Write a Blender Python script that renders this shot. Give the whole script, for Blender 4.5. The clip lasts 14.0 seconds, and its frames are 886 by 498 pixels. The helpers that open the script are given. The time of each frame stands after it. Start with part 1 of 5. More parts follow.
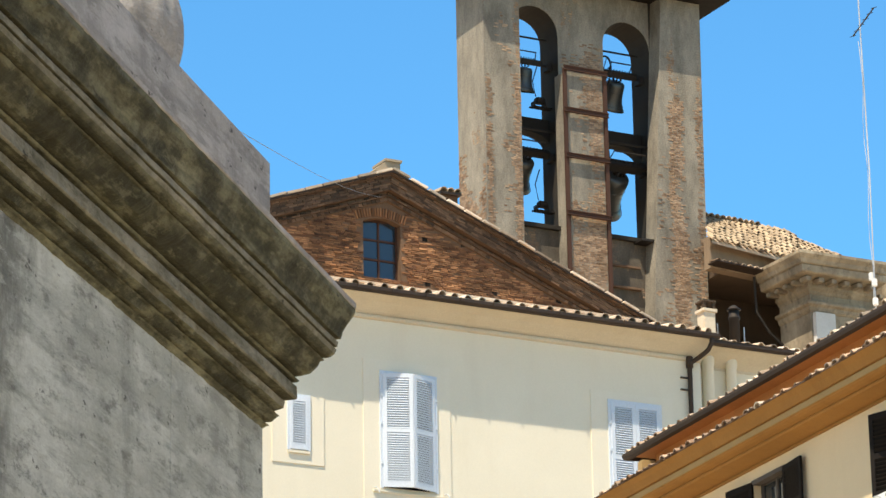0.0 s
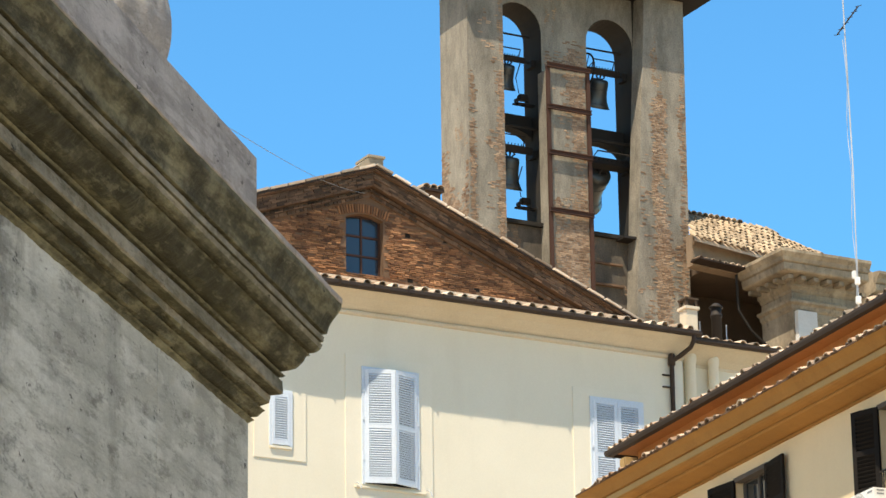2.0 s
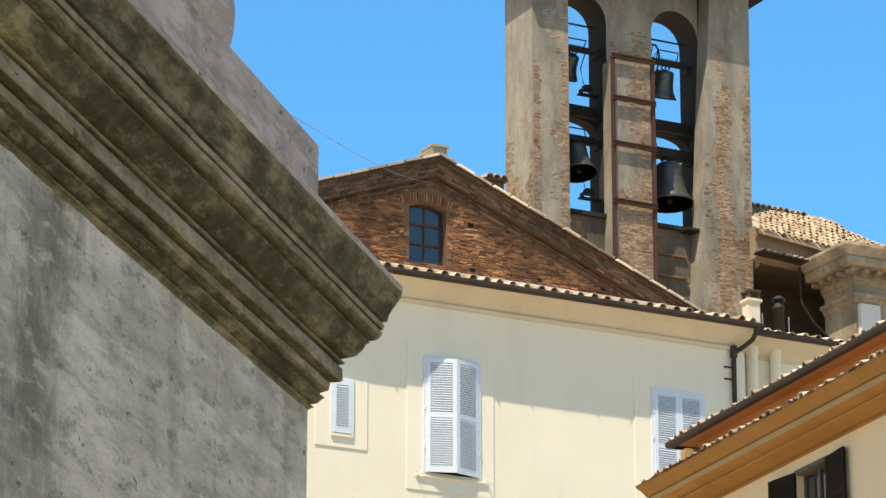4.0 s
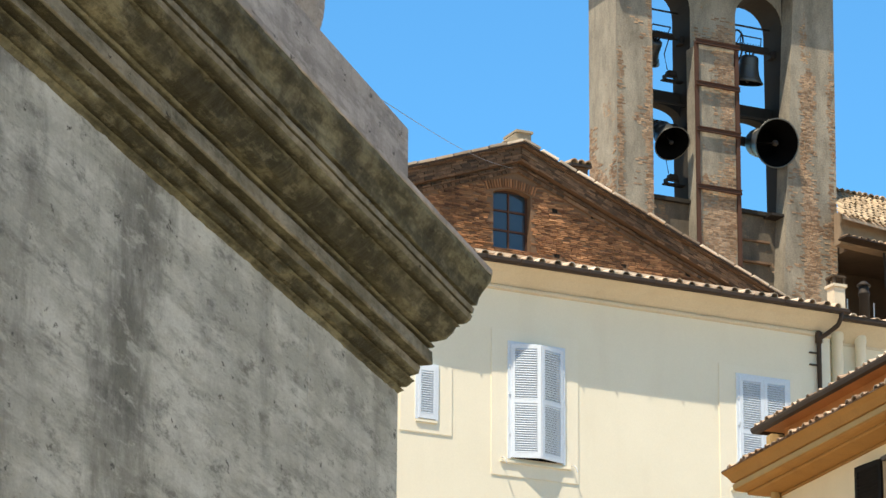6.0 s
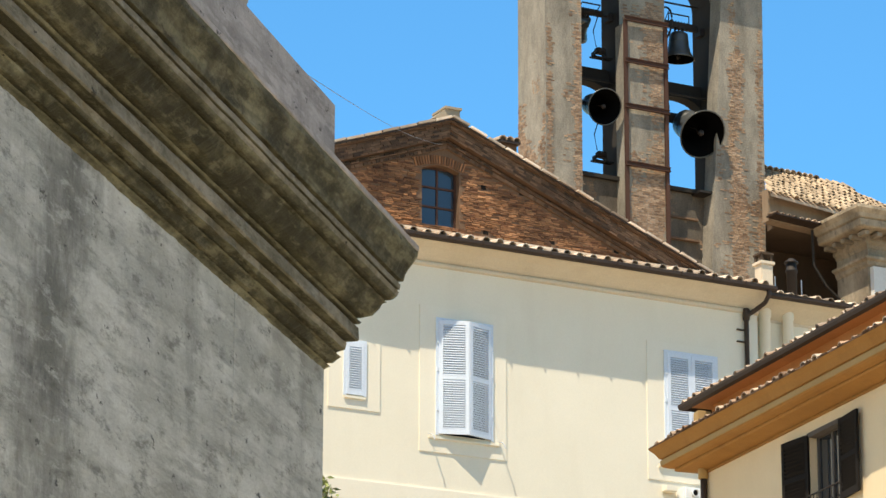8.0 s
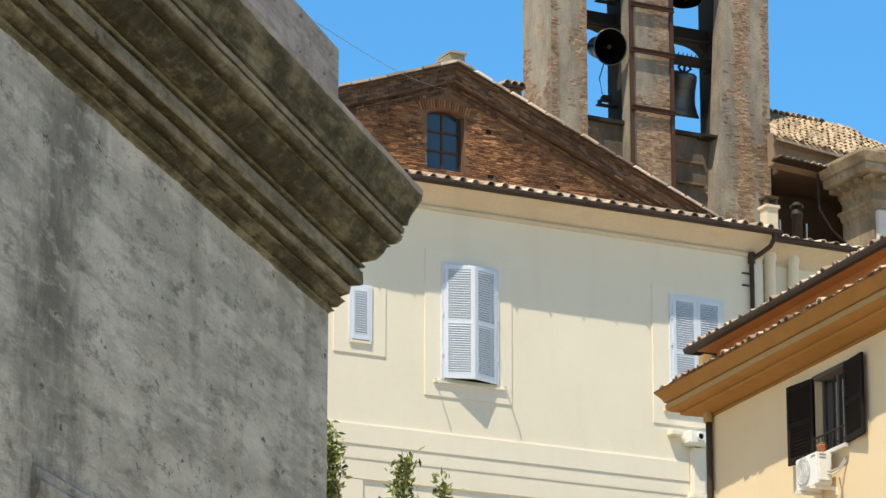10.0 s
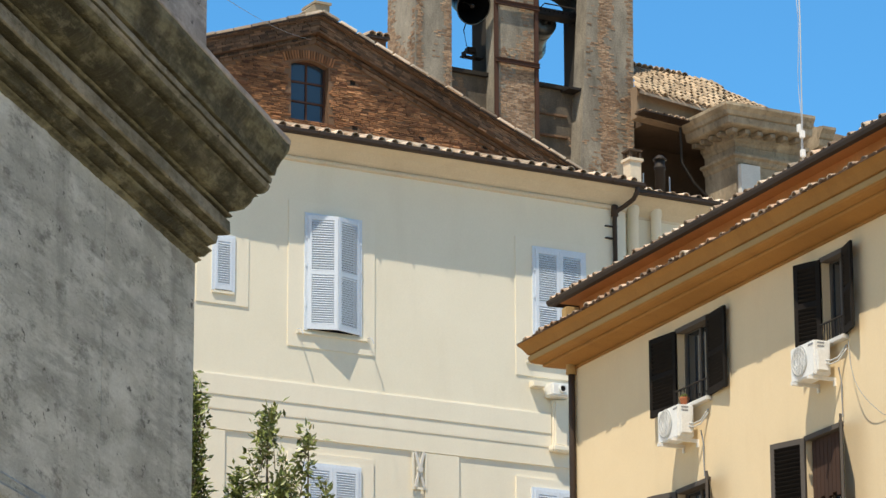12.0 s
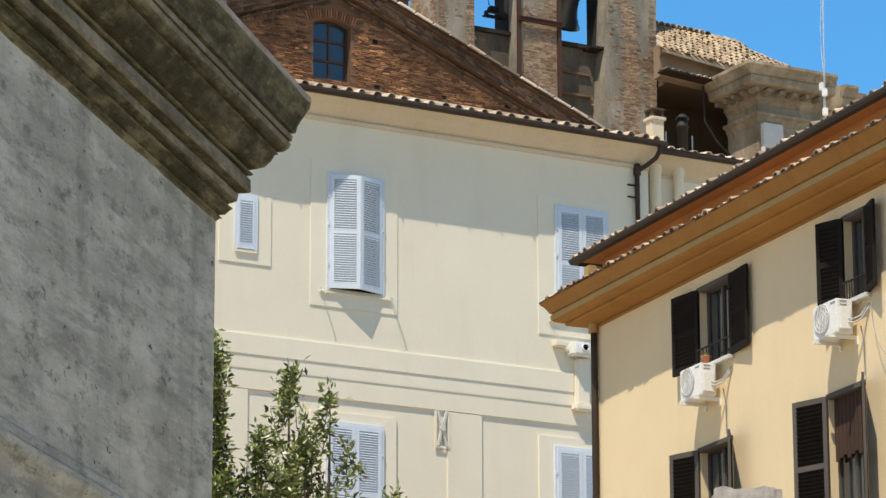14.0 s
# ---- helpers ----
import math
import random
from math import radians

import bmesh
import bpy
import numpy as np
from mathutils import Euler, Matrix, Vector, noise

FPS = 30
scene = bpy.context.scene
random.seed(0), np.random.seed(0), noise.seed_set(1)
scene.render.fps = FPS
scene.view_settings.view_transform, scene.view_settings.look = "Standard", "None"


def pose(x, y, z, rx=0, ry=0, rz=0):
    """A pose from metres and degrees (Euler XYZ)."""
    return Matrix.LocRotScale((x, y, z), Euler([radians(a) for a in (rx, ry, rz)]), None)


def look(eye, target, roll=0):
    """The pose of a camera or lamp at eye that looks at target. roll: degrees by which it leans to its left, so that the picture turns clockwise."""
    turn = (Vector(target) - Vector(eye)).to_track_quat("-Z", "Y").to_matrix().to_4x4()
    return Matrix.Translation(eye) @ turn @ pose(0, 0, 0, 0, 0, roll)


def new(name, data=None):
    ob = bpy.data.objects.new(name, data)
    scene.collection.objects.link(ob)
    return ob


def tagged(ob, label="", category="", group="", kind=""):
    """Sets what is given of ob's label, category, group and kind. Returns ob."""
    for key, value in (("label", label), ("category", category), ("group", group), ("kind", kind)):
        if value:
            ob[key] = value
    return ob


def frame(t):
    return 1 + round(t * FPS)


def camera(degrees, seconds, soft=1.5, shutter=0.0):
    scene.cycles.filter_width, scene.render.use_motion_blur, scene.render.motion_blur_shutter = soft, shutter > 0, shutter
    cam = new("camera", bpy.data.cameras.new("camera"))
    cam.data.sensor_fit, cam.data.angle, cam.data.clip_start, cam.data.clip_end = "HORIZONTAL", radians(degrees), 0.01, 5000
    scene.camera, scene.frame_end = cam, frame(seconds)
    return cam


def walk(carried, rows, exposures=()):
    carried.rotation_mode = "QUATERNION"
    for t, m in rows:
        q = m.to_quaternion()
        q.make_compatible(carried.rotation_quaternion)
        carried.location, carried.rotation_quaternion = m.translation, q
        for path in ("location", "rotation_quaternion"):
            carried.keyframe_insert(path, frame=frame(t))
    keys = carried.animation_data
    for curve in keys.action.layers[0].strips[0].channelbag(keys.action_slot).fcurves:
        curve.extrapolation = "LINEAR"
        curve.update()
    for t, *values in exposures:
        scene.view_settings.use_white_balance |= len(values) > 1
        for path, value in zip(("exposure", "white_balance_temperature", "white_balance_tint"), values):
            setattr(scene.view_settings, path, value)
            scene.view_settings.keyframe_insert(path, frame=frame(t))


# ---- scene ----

# ---- camera ----
cam = camera(14.187, 14.0, soft=1.5)
# seconds, place, then yaw to the left, pitch up and roll in degrees
PATH = [
    (0, 0.0498, 0.0137, 1.6320, 1.2947, 17.8550, -1.0055),
    (0.5, 0.0338, 0.0021, 1.6626, -1.0360, 17.7206, -1.4476),
    (1, 0.0260, -0.0035, 1.6389, -0.5482, 17.7591, -1.3797),
    (1.5, 0.0172, 0.0000, 1.6401, 0.2301, 17.7727, -1.1980),
    (2, 0.0064, 0.0211, 1.6290, 0.9675, 17.7951, -0.8119),
    (2.5, -0.0047, 0.0253, 1.6366, 1.1411, 17.7562, -0.5535),
    (3, 0.0038, 0.0101, 1.6325, 1.1279, 17.7151, -0.3748),
    (3.5, 0.0148, -0.0074, 1.6271, 1.1129, 17.6749, -0.1720),
    (4, 0.0316, -0.0105, 1.6103, 2.0510, 17.6395, 0.0511),
    (4.2, 0.0194, -0.0099, 1.6054, 3.0671, 17.6208, 0.1536),
    (6.3, -0.0316, -0.0055, 1.5814, 3.4421, 17.3911, 0.4229),
    (6.5, -0.0256, -0.0146, 1.5848, 3.3441, 17.3618, 0.5486),
    (7, -0.0143, -0.0197, 1.5821, 3.0476, 17.3109, 0.4051),
    (7.5, -0.0253, -0.0221, 1.5777, 2.6571, 17.2656, 0.3195),
    (8, -0.0077, -0.0166, 1.5757, 2.2327, 17.0583, 0.1677),
    (8.2, -0.0089, -0.0157, 1.5716, 2.0412, 16.9721, 0.0160),
    (10.3, 0.0048, -0.0208, 1.5708, 2.4987, 16.0630, 0.1069),
    (10.5, 0.0004, -0.0298, 1.5610, 2.8350, 15.9984, 0.1420),
    (11, -0.0058, -0.0243, 1.5706, 1.1062, 15.7761, -0.1445),
    (11.5, -0.0410, -0.0003, 1.5670, -0.0006, 15.5920, -0.2793),
    (12, -0.0425, 0.0181, 1.5736, 0.0071, 15.3848, -0.1862),
    (12.5, -0.0368, 0.0242, 1.5633, 0.0217, 15.2021, -0.1865),
    (13, -0.0470, 0.0345, 1.5616, 0.0002, 14.9999, -0.1500),
    (13.5, -0.0425, 0.0388, 1.5636, 0.0046, 14.7723, -0.1309),
    (14, -0.0206, 0.0174, 1.5588, 0.4024, 14.7374, -0.1337),
]


def aim(x, y, z, yaw, pitch, roll):
    a, b = radians(yaw), radians(pitch)
    ahead = Vector((-math.sin(a) * math.cos(b), math.cos(a) * math.cos(b), math.sin(b)))
    eye = Vector((x, y, z))
    return look(eye, eye + ahead, roll)


walk(cam, [(t, aim(*rest)) for t, *rest in PATH],
     [(0, 0.50, 7500, 10), (8.0, 0.46, 7420, 10), (10.3, 0.28, 7250, 10), (11.0, 0.27, 7200, 10), (12.5, 0.11, 7080, 10), (14.0, 0.10, 7000, 10)])

# ---- light ----
world = bpy.data.worlds.new("sky")
scene.world = world
world.use_nodes = True
wn = world.node_tree.nodes
sky = wn.new("ShaderNodeTexSky")
sky.sky_type, sky.sun_disc = "NISHITA", False
LIGHT = Vector((0.225, 0.458, -1.0)).normalized()
sky.sun_elevation = math.asin(-LIGHT.z)
sky.sun_rotation = math.atan2(-LIGHT.x, -LIGHT.y)
sky.air_density, sky.dust_density, sky.ozone_density = 1.0, 0.0, 6.0
clear = wn.new("ShaderNodeMix")
clear.data_type, clear.blend_type = "RGBA", "MULTIPLY"
clear.inputs[0].default_value = 1.0
# deep blue away from the sun, paler haze towards it
spot = wn.new("ShaderNodeTexCoord")
toward = wn.new("ShaderNodeVectorMath")
toward.operation, toward.inputs[1].default_value = "DOT_PRODUCT", -LIGHT
world.node_tree.links.new(spot.outputs["Generated"], toward.inputs[0])
haze = wn.new("ShaderNodeMapRange")
haze.interpolation_type = "SMOOTHSTEP"
haze.inputs["From Min"].default_value, haze.inputs["From Max"].default_value = 0.05, 0.75
world.node_tree.links.new(toward.outputs["Value"], haze.inputs["Value"])
tint = wn.new("ShaderNodeMix")
tint.data_type = "RGBA"
tint.inputs[6].default_value, tint.inputs[7].default_value = (0.545, 1.27, 1.53, 1), (1.10, 1.06, 0.98, 1)
world.node_tree.links.new(haze.outputs["Result"], tint.inputs[0])
world.node_tree.links.new(tint.outputs[2], clear.inputs[7])
world.node_tree.links.new(sky.outputs[0], clear.inputs[6])
world.node_tree.links.new(clear.outputs[2], wn["Background"].inputs[0])
wn["Background"].inputs[1].default_value = 0.125
sun = new("sun", bpy.data.lights.new("sun", "SUN"))
sun.data.energy, sun.data.angle, sun.data.color = 5.0, radians(0.5), (1.0, 0.94, 0.83)
sun.matrix_basis = look((0, 0, 60), Vector((0, 0, 60)) + LIGHT)

# ---- materials ----


def nodes_of(name):
    m = bpy.data.materials.new(name)
    m.use_nodes = True
    return m, m.node_tree.nodes, m.node_tree.links, m.node_tree.nodes["Principled BSDF"]


def noise_node(n, l, co, scale, detail=6.0, stretch=(1, 1, 1), rough=0.6):
    mp = n.new("ShaderNodeMapping")
    mp.inputs["Scale"].default_value = [scale * k for k in stretch]
    l.new(co, mp.inputs[0])
    t = n.new("ShaderNodeTexNoise")
    t.inputs["Scale"].default_value, t.inputs["Detail"].default_value, t.inputs["Roughness"].default_value = 1.0, detail, rough
    l.new(mp.outputs[0], t.inputs["Vector"])
    return t.outputs[0]


def step(n, l, value, lo, hi):
    r = n.new("ShaderNodeMapRange")
    r.inputs["From Min"].default_value, r.inputs["From Max"].default_value = lo, hi
    l.new(value, r.inputs["Value"])
    return r.outputs[0]


def blend(n, l, fac, a, b, kind="MIX"):
    x = n.new("ShaderNodeMix")
    x.data_type, x.blend_type = "RGBA", kind
    for value, socket in ((fac, x.inputs[0]), (a, x.inputs[6]), (b, x.inputs[7])):
        if isinstance(value, (int, float)):
            socket.default_value = value
        elif isinstance(value, tuple):
            socket.default_value = (*value, 1)
        else:
            l.new(value, socket)
    return x.outputs[2]


def relief(n, l, bsdf, height, strength, distance):
    b = n.new("ShaderNodeBump")
    b.inputs["Strength"].default_value, b.inputs["Distance"].default_value = strength, distance
    l.new(height, b.inputs["Height"])
    l.new(b.outputs[0], bsdf.inputs["Normal"])


def place_of(n, local=False):
    if local:
        return n.new("ShaderNodeTexCoord").outputs["Object"]
    return n.new("ShaderNodeNewGeometry").outputs["Position"]


def plaster(name, base, other, stain, amount=0.35, rough=0.9, bump=0.25, vary=0.0, grain=30.0, local=False, metal=0.0, gloss=0.3, speck=0.35):
    """A painted or weathered surface: large patches, streaks that run down, fine grain."""
    m, n, l, b = nodes_of(name)
    co = place_of(n, local)
    big = noise_node(n, l, co, 0.7, 5)
    col = blend(n, l, step(n, l, big, 0.35, 0.68), base, other)
    run = noise_node(n, l, co, 2.2, 6, (1, 1, 0.16))
    mul = n.new("ShaderNodeMath")
    mul.operation, mul.inputs[1].default_value = "MULTIPLY", amount
    l.new(step(n, l, run, 0.52, 0.78), mul.inputs[0])
    col = blend(n, l, mul.outputs[0], col, stain)
    fine = noise_node(n, l, co, grain, 4)
    col = blend(n, l, speck, col, blend(n, l, step(n, l, fine, 0.3, 0.7), (0.75, 0.75, 0.75), (1.12, 1.12, 1.12)), "MULTIPLY")
    if vary:
        info = n.new("ShaderNodeObjectInfo")
        lo, hi = 1 - vary, 1 + vary
        col = blend(n, l, 1.0, col, blend(n, l, info.outputs["Random"], (lo, lo, lo), (hi, hi, hi)), "MULTIPLY")
    l.new(col, b.inputs["Base Color"])
    b.inputs["Roughness"].default_value, b.inputs["Metallic"].default_value = rough, metal
    b.inputs["Specular IOR Level"].default_value = gloss
    relief(n, l, b, blend(n, l, 0.4, fine, big), bump, 0.02)
    return m


def scaled(n, l, value, k):
    x = n.new("ShaderNodeMath")
    x.operation, x.inputs[1].default_value = "MULTIPLY", k
    l.new(value, x.inputs[0])
    return x.outputs[0]


def old_stone(name, pale, grey, dark, moss, moss_amount, along=(0.3, 1, 1), pits=0.6, runs=0.6, wear=0.0, bump=0.5, beds=0.8, bleached=0.5, blots=0.5, stain=None):
    """Weathered travertine and lime wash: clouds, bed lines, dark runs, pitted specks, algae, rubbed edges."""
    m, n, l, b = nodes_of(name)
    co = place_of(n, True)
    ax, ay, az = along
    cloud = noise_node(n, l, co, 2.6, 10, along, 0.7)
    col = blend(n, l, step(n, l, cloud, 0.42, 0.58), grey, pale)
    mid = tuple((p + q) / 2 for p, q in zip(grey, dark))
    bed = noise_node(n, l, co, 7.0, 10, (ax * 0.4, ay, az * 1.1), 0.72)
    col = blend(n, l, scaled(n, l, step(n, l, bed, 0.50, 0.60), beds), col, mid)
    fall = noise_node(n, l, co, 3.2, 9, (ax * 1.8, ay, az * 0.25), 0.72)
    col = blend(n, l, scaled(n, l, step(n, l, fall, 0.50, 0.60), runs), col, mid)
    wide = noise_node(n, l, co, 0.75, 6, (1, 1, 0.3), 0.6)
    col = blend(n, l, scaled(n, l, step(n, l, wide, 0.50, 0.62), runs), col, dark)
    blot = noise_node(n, l, co, 7.5, 10, along, 0.76)
    col = blend(n, l, scaled(n, l, step(n, l, blot, 0.53, 0.64), blots), col, dark)
    for at, half, strength in stain or ():
        # a broad rain stain that runs down the wall, with ragged edges
        sep = n.new("ShaderNodeSeparateXYZ")
        l.new(co, sep.inputs[0])
        away = n.new("ShaderNodeMath")
        away.operation, away.inputs[1].default_value = "SUBTRACT", at
        l.new(sep.outputs[0], away.inputs[0])
        size = n.new("ShaderNodeMath")
        size.operation = "ABSOLUTE"
        l.new(away.outputs[0], size.inputs[0])
        rag = n.new("ShaderNodeMath")
        rag.operation, rag.inputs[1].default_value = "MULTIPLY_ADD", half * 5.0
        l.new(noise_node(n, l, co, 2.4, 9, (ax * 2, ay, az * 0.35), 0.74), rag.inputs[0])
        l.new(size.outputs[0], rag.inputs[2])
        col = blend(n, l, scaled(n, l, step(n, l, rag.outputs[0], half * 3.4, half * 2.3), strength), col, dark)
    alga = noise_node(n, l, co, 3.4, 9, (ax * 0.8, ay, az), 0.68)
    col = blend(n, l, scaled(n, l, step(n, l, alga, 0.44, 0.55), moss_amount), col, moss)
    bleach = noise_node(n, l, co, 9.0, 9, (ax * 0.8, ay, az), 0.7)
    col = blend(n, l, scaled(n, l, step(n, l, bleach, 0.54, 0.62), bleached), col, pale)
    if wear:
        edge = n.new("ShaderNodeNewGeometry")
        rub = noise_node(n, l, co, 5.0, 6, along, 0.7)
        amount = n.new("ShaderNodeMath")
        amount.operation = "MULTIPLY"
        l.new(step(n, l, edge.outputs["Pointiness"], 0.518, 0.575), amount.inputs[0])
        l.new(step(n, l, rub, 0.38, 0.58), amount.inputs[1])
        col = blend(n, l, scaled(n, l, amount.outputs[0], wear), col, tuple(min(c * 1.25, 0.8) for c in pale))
    pit = noise_node(n, l, co, 15.0, 6, (ax * 1.1, ay, az * 0.7), 0.7)
    col = blend(n, l, step(n, l, pit, pits, pits + 0.04), col, tuple(c * 0.22 for c in grey))
    fine = noise_node(n, l, co, 60.0, 5, (0.5, 1, 1))
    col = blend(n, l, 0.45, col, blend(n, l, step(n, l, fine, 0.3, 0.7), (0.74, 0.74, 0.74), (1.14, 1.14, 1.14)), "MULTIPLY")
    l.new(col, b.inputs["Base Color"])
    b.inputs["Roughness"].default_value = 0.92
    relief(n, l, b, blend(n, l, 0.5, pit, fine), bump, 0.02)
    return m


def brick_field(name, mortar, low, high, patch, patch_lo, patch_hi, strips=None):
    """Thin old bricks with render over part of them; strips: spans along x where the bricks show."""
    m, n, l, b = nodes_of(name)
    co = place_of(n, True)
    sep = n.new("ShaderNodeSeparateXYZ")
    l.new(co, sep.inputs[0])
    add = n.new("ShaderNodeMath")
    l.new(sep.outputs[0], add.inputs[0]), l.new(sep.outputs[1], add.inputs[1])
    com = n.new("ShaderNodeCombineXYZ")
    l.new(add.outputs[0], com.inputs[0]), l.new(sep.outputs[2], com.inputs[1])
    br = n.new("ShaderNodeTexBrick")
    br.inputs["Scale"].default_value = 1.0
    br.inputs["Brick Width"].default_value, br.inputs["Row Height"].default_value = 0.27, 0.062
    br.inputs["Mortar Size"].default_value, br.inputs["Mortar Smooth"].default_value = 0.012, 0.3
    for key, c in (("Color1", low), ("Color2", high), ("Mortar", mortar)):
        br.inputs[key].default_value = (*c, 1)
    l.new(com.outputs[0], br.inputs["Vector"])
    ragged = noise_node(n, l, co, 7.0, 6)
    cover = noise_node(n, l, co, 1.1, 7, (1, 1, 0.45), 0.7)
    value = cover
    if strips:
        total = None
        for centre, half in strips:
            d = n.new("ShaderNodeMath")
            d.operation, d.inputs[1].default_value = "SUBTRACT", centre
            l.new(sep.outputs[0], d.inputs[0])
            a = n.new("ShaderNodeMath")
            a.operation = "ABSOLUTE"
            l.new(d.outputs[0], a.inputs[0])
            near = step(n, l, a.outputs[0], half + 0.13, half - 0.08)
            if total is None:
                total = near
            else:
                mx = n.new("ShaderNodeMath")
                mx.operation = "MAXIMUM"
                l.new(total, mx.inputs[0]), l.new(near, mx.inputs[1])
                total = mx.outputs[0]
        sc = n.new("ShaderNodeMath")
        sc.operation, sc.inputs[1].default_value = "MULTIPLY", 0.17
        l.new(total, sc.inputs[0])
        sm = n.new("ShaderNodeMath")
        l.new(cover, sm.inputs[0]), l.new(sc.outputs[0], sm.inputs[1])
        low = n.new("ShaderNodeMapRange")
        low.inputs["From Min"].default_value, low.inputs["From Max"].default_value = 33.2, 27.5
        low.inputs["To Min"].default_value, low.inputs["To Max"].default_value = -0.04, 0.07
        l.new(sep.outputs[2], low.inputs["Value"])
        sm3 = n.new("ShaderNodeMath")
        l.new(sm.outputs[0], sm3.inputs[0]), l.new(low.outputs[0], sm3.inputs[1])
        value = sm3.outputs[0]
    jag = n.new("ShaderNodeMath")
    jag.operation, jag.inputs[1].default_value, jag.inputs[2].default_value = "MULTIPLY_ADD", 0.5, -0.25
    l.new(ragged, jag.inputs[0])
    sm2 = n.new("ShaderNodeMath")
    l.new(value, sm2.inputs[0]), l.new(jag.outputs[0], sm2.inputs[1])
    shown = step(n, l, sm2.outputs[0], patch_lo, patch_hi)
    skin = blend(n, l, step(n, l, noise_node(n, l, co, 1.6, 9, (1, 1, 0.35), 0.72), 0.34, 0.66), tuple(c * 0.55 for c in patch), tuple(c * 1.35 for c in patch))
    col = blend(n, l, shown, skin, br.outputs[0])
    fine = noise_node(n, l, co, 26.0, 5)
    col = blend(n, l, 0.4, col, blend(n, l, step(n, l, fine, 0.3, 0.7), (0.45, 0.45, 0.45), (1.5, 1.5, 1.5)), "MULTIPLY")
    l.new(col, b.inputs["Base Color"])
    b.inputs["Roughness"].default_value = 0.95
    h = blend(n, l, shown, fine, blend(n, l, br.outputs["Fac"], fine, (0, 0, 0)))
    relief(n, l, b, h, 0.5, 0.025)
    return m


def glass_pane(name, tint):
    m, n, l, b = nodes_of(name)
    b.inputs["Base Color"].default_value = (*tint, 1)
    b.inputs["Roughness"].default_value, b.inputs["Specular IOR Level"].default_value = 0.06, 0.8
    wob = noise_node(n, l, place_of(n), 1.5, 2)
    relief(n, l, b, wob, 0.05, 0.02)
    return m


STAINS = ((-5.3, 0.7, 0.85), (-7.9, 1.1, 0.85), (-2.9, 0.16, 0.45), (-0.5, 0.14, 0.4))
STONE_WALL = old_stone("lime_washed_stone", (0.575, 0.615, 0.575), (0.41, 0.44, 0.41), (0.095, 0.102, 0.092), (0.24, 0.26, 0.21), 0.25, (0.3, 1, 0.8), pits=0.618, runs=0.28, beds=0.65, bleached=0.5, blots=0.75, stain=STAINS)
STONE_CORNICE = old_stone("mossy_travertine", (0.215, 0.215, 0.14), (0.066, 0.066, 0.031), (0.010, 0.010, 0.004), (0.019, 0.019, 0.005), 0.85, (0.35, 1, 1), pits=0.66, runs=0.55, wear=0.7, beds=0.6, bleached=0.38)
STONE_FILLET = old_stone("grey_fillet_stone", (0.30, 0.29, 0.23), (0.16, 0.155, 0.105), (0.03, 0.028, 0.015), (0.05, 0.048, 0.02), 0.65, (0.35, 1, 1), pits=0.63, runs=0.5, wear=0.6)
STONE_TOP = old_stone("grey_travertine", (0.52, 0.495, 0.47), (0.40, 0.38, 0.355), (0.16, 0.15, 0.135), (0.30, 0.28, 0.24), 0.25, pits=0.635, runs=0.55)
SOOTY_STONE = old_stone("sooty_travertine", (0.46, 0.375, 0.265), (0.35, 0.275, 0.185), (0.06, 0.048, 0.034), (0.14, 0.11, 0.075), 0.25, (0.6, 0.6, 0.4), pits=0.72, runs=0.35, beds=0.3, bleached=0.15)
CREAM = plaster("cream_plaster", (0.80, 0.735, 0.60), (0.765, 0.70, 0.565), (0.60, 0.51, 0.39), 0.16, bump=0.05, speck=0.12)
CREAM_TRIM = plaster("pale_cream_trim", (0.81, 0.745, 0.615), (0.775, 0.71, 0.58), (0.62, 0.53, 0.41), 0.18, bump=0.05, speck=0.12)
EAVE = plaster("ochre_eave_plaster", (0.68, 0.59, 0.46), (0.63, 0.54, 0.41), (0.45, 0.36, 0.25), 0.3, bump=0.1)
YELLOW = plaster("yellow_plaster", (0.77, 0.62, 0.405), (0.735, 0.585, 0.375), (0.62, 0.46, 0.275), 0.2, bump=0.05, speck=0.12)
ORANGE = plaster("orange_plaster", (0.66, 0.315, 0.125), (0.58, 0.27, 0.10), (0.42, 0.19, 0.08), 0.4, bump=0.12)
OCHRE = plaster("ochre_cornice_plaster", (0.35, 0.175, 0.05), (0.30, 0.145, 0.038), (0.19, 0.088, 0.026), 0.45, bump=0.1)
OCHRE_PALE = plaster("pale_ochre_fascia", (0.43, 0.285, 0.125), (0.39, 0.25, 0.105), (0.34, 0.20, 0.08), 0.45, bump=0.1)
TILE = plaster("old_roof_tile", (0.50, 0.36, 0.25), (0.60, 0.50, 0.39), (0.22, 0.17, 0.13), 0.5, vary=0.3, bump=0.4)
TILE_MIX = plaster("mixed_roof_tile", (0.33, 0.19, 0.11), (0.56, 0.48, 0.38), (0.07, 0.045, 0.03), 0.7, vary=0.6, bump=0.4, grain=14.0, speck=0.7)
TILE_BLEACHED = plaster("sun_bleached_tile", (0.44, 0.345, 0.24), (0.38, 0.28, 0.185), (0.2, 0.14, 0.095), 0.5, vary=0.35, bump=0.4)
TILE_EAVE = plaster("lichened_roof_tile", (0.48, 0.36, 0.26), (0.58, 0.5, 0.41), (0.14, 0.10, 0.075), 0.7, vary=0.55, bump=0.4)
GUTTER = plaster("dark_brown_gutter", (0.05, 0.034, 0.026), (0.065, 0.045, 0.034), (0.03, 0.022, 0.02), 0.4, rough=0.6, bump=0.1, metal=0.3)
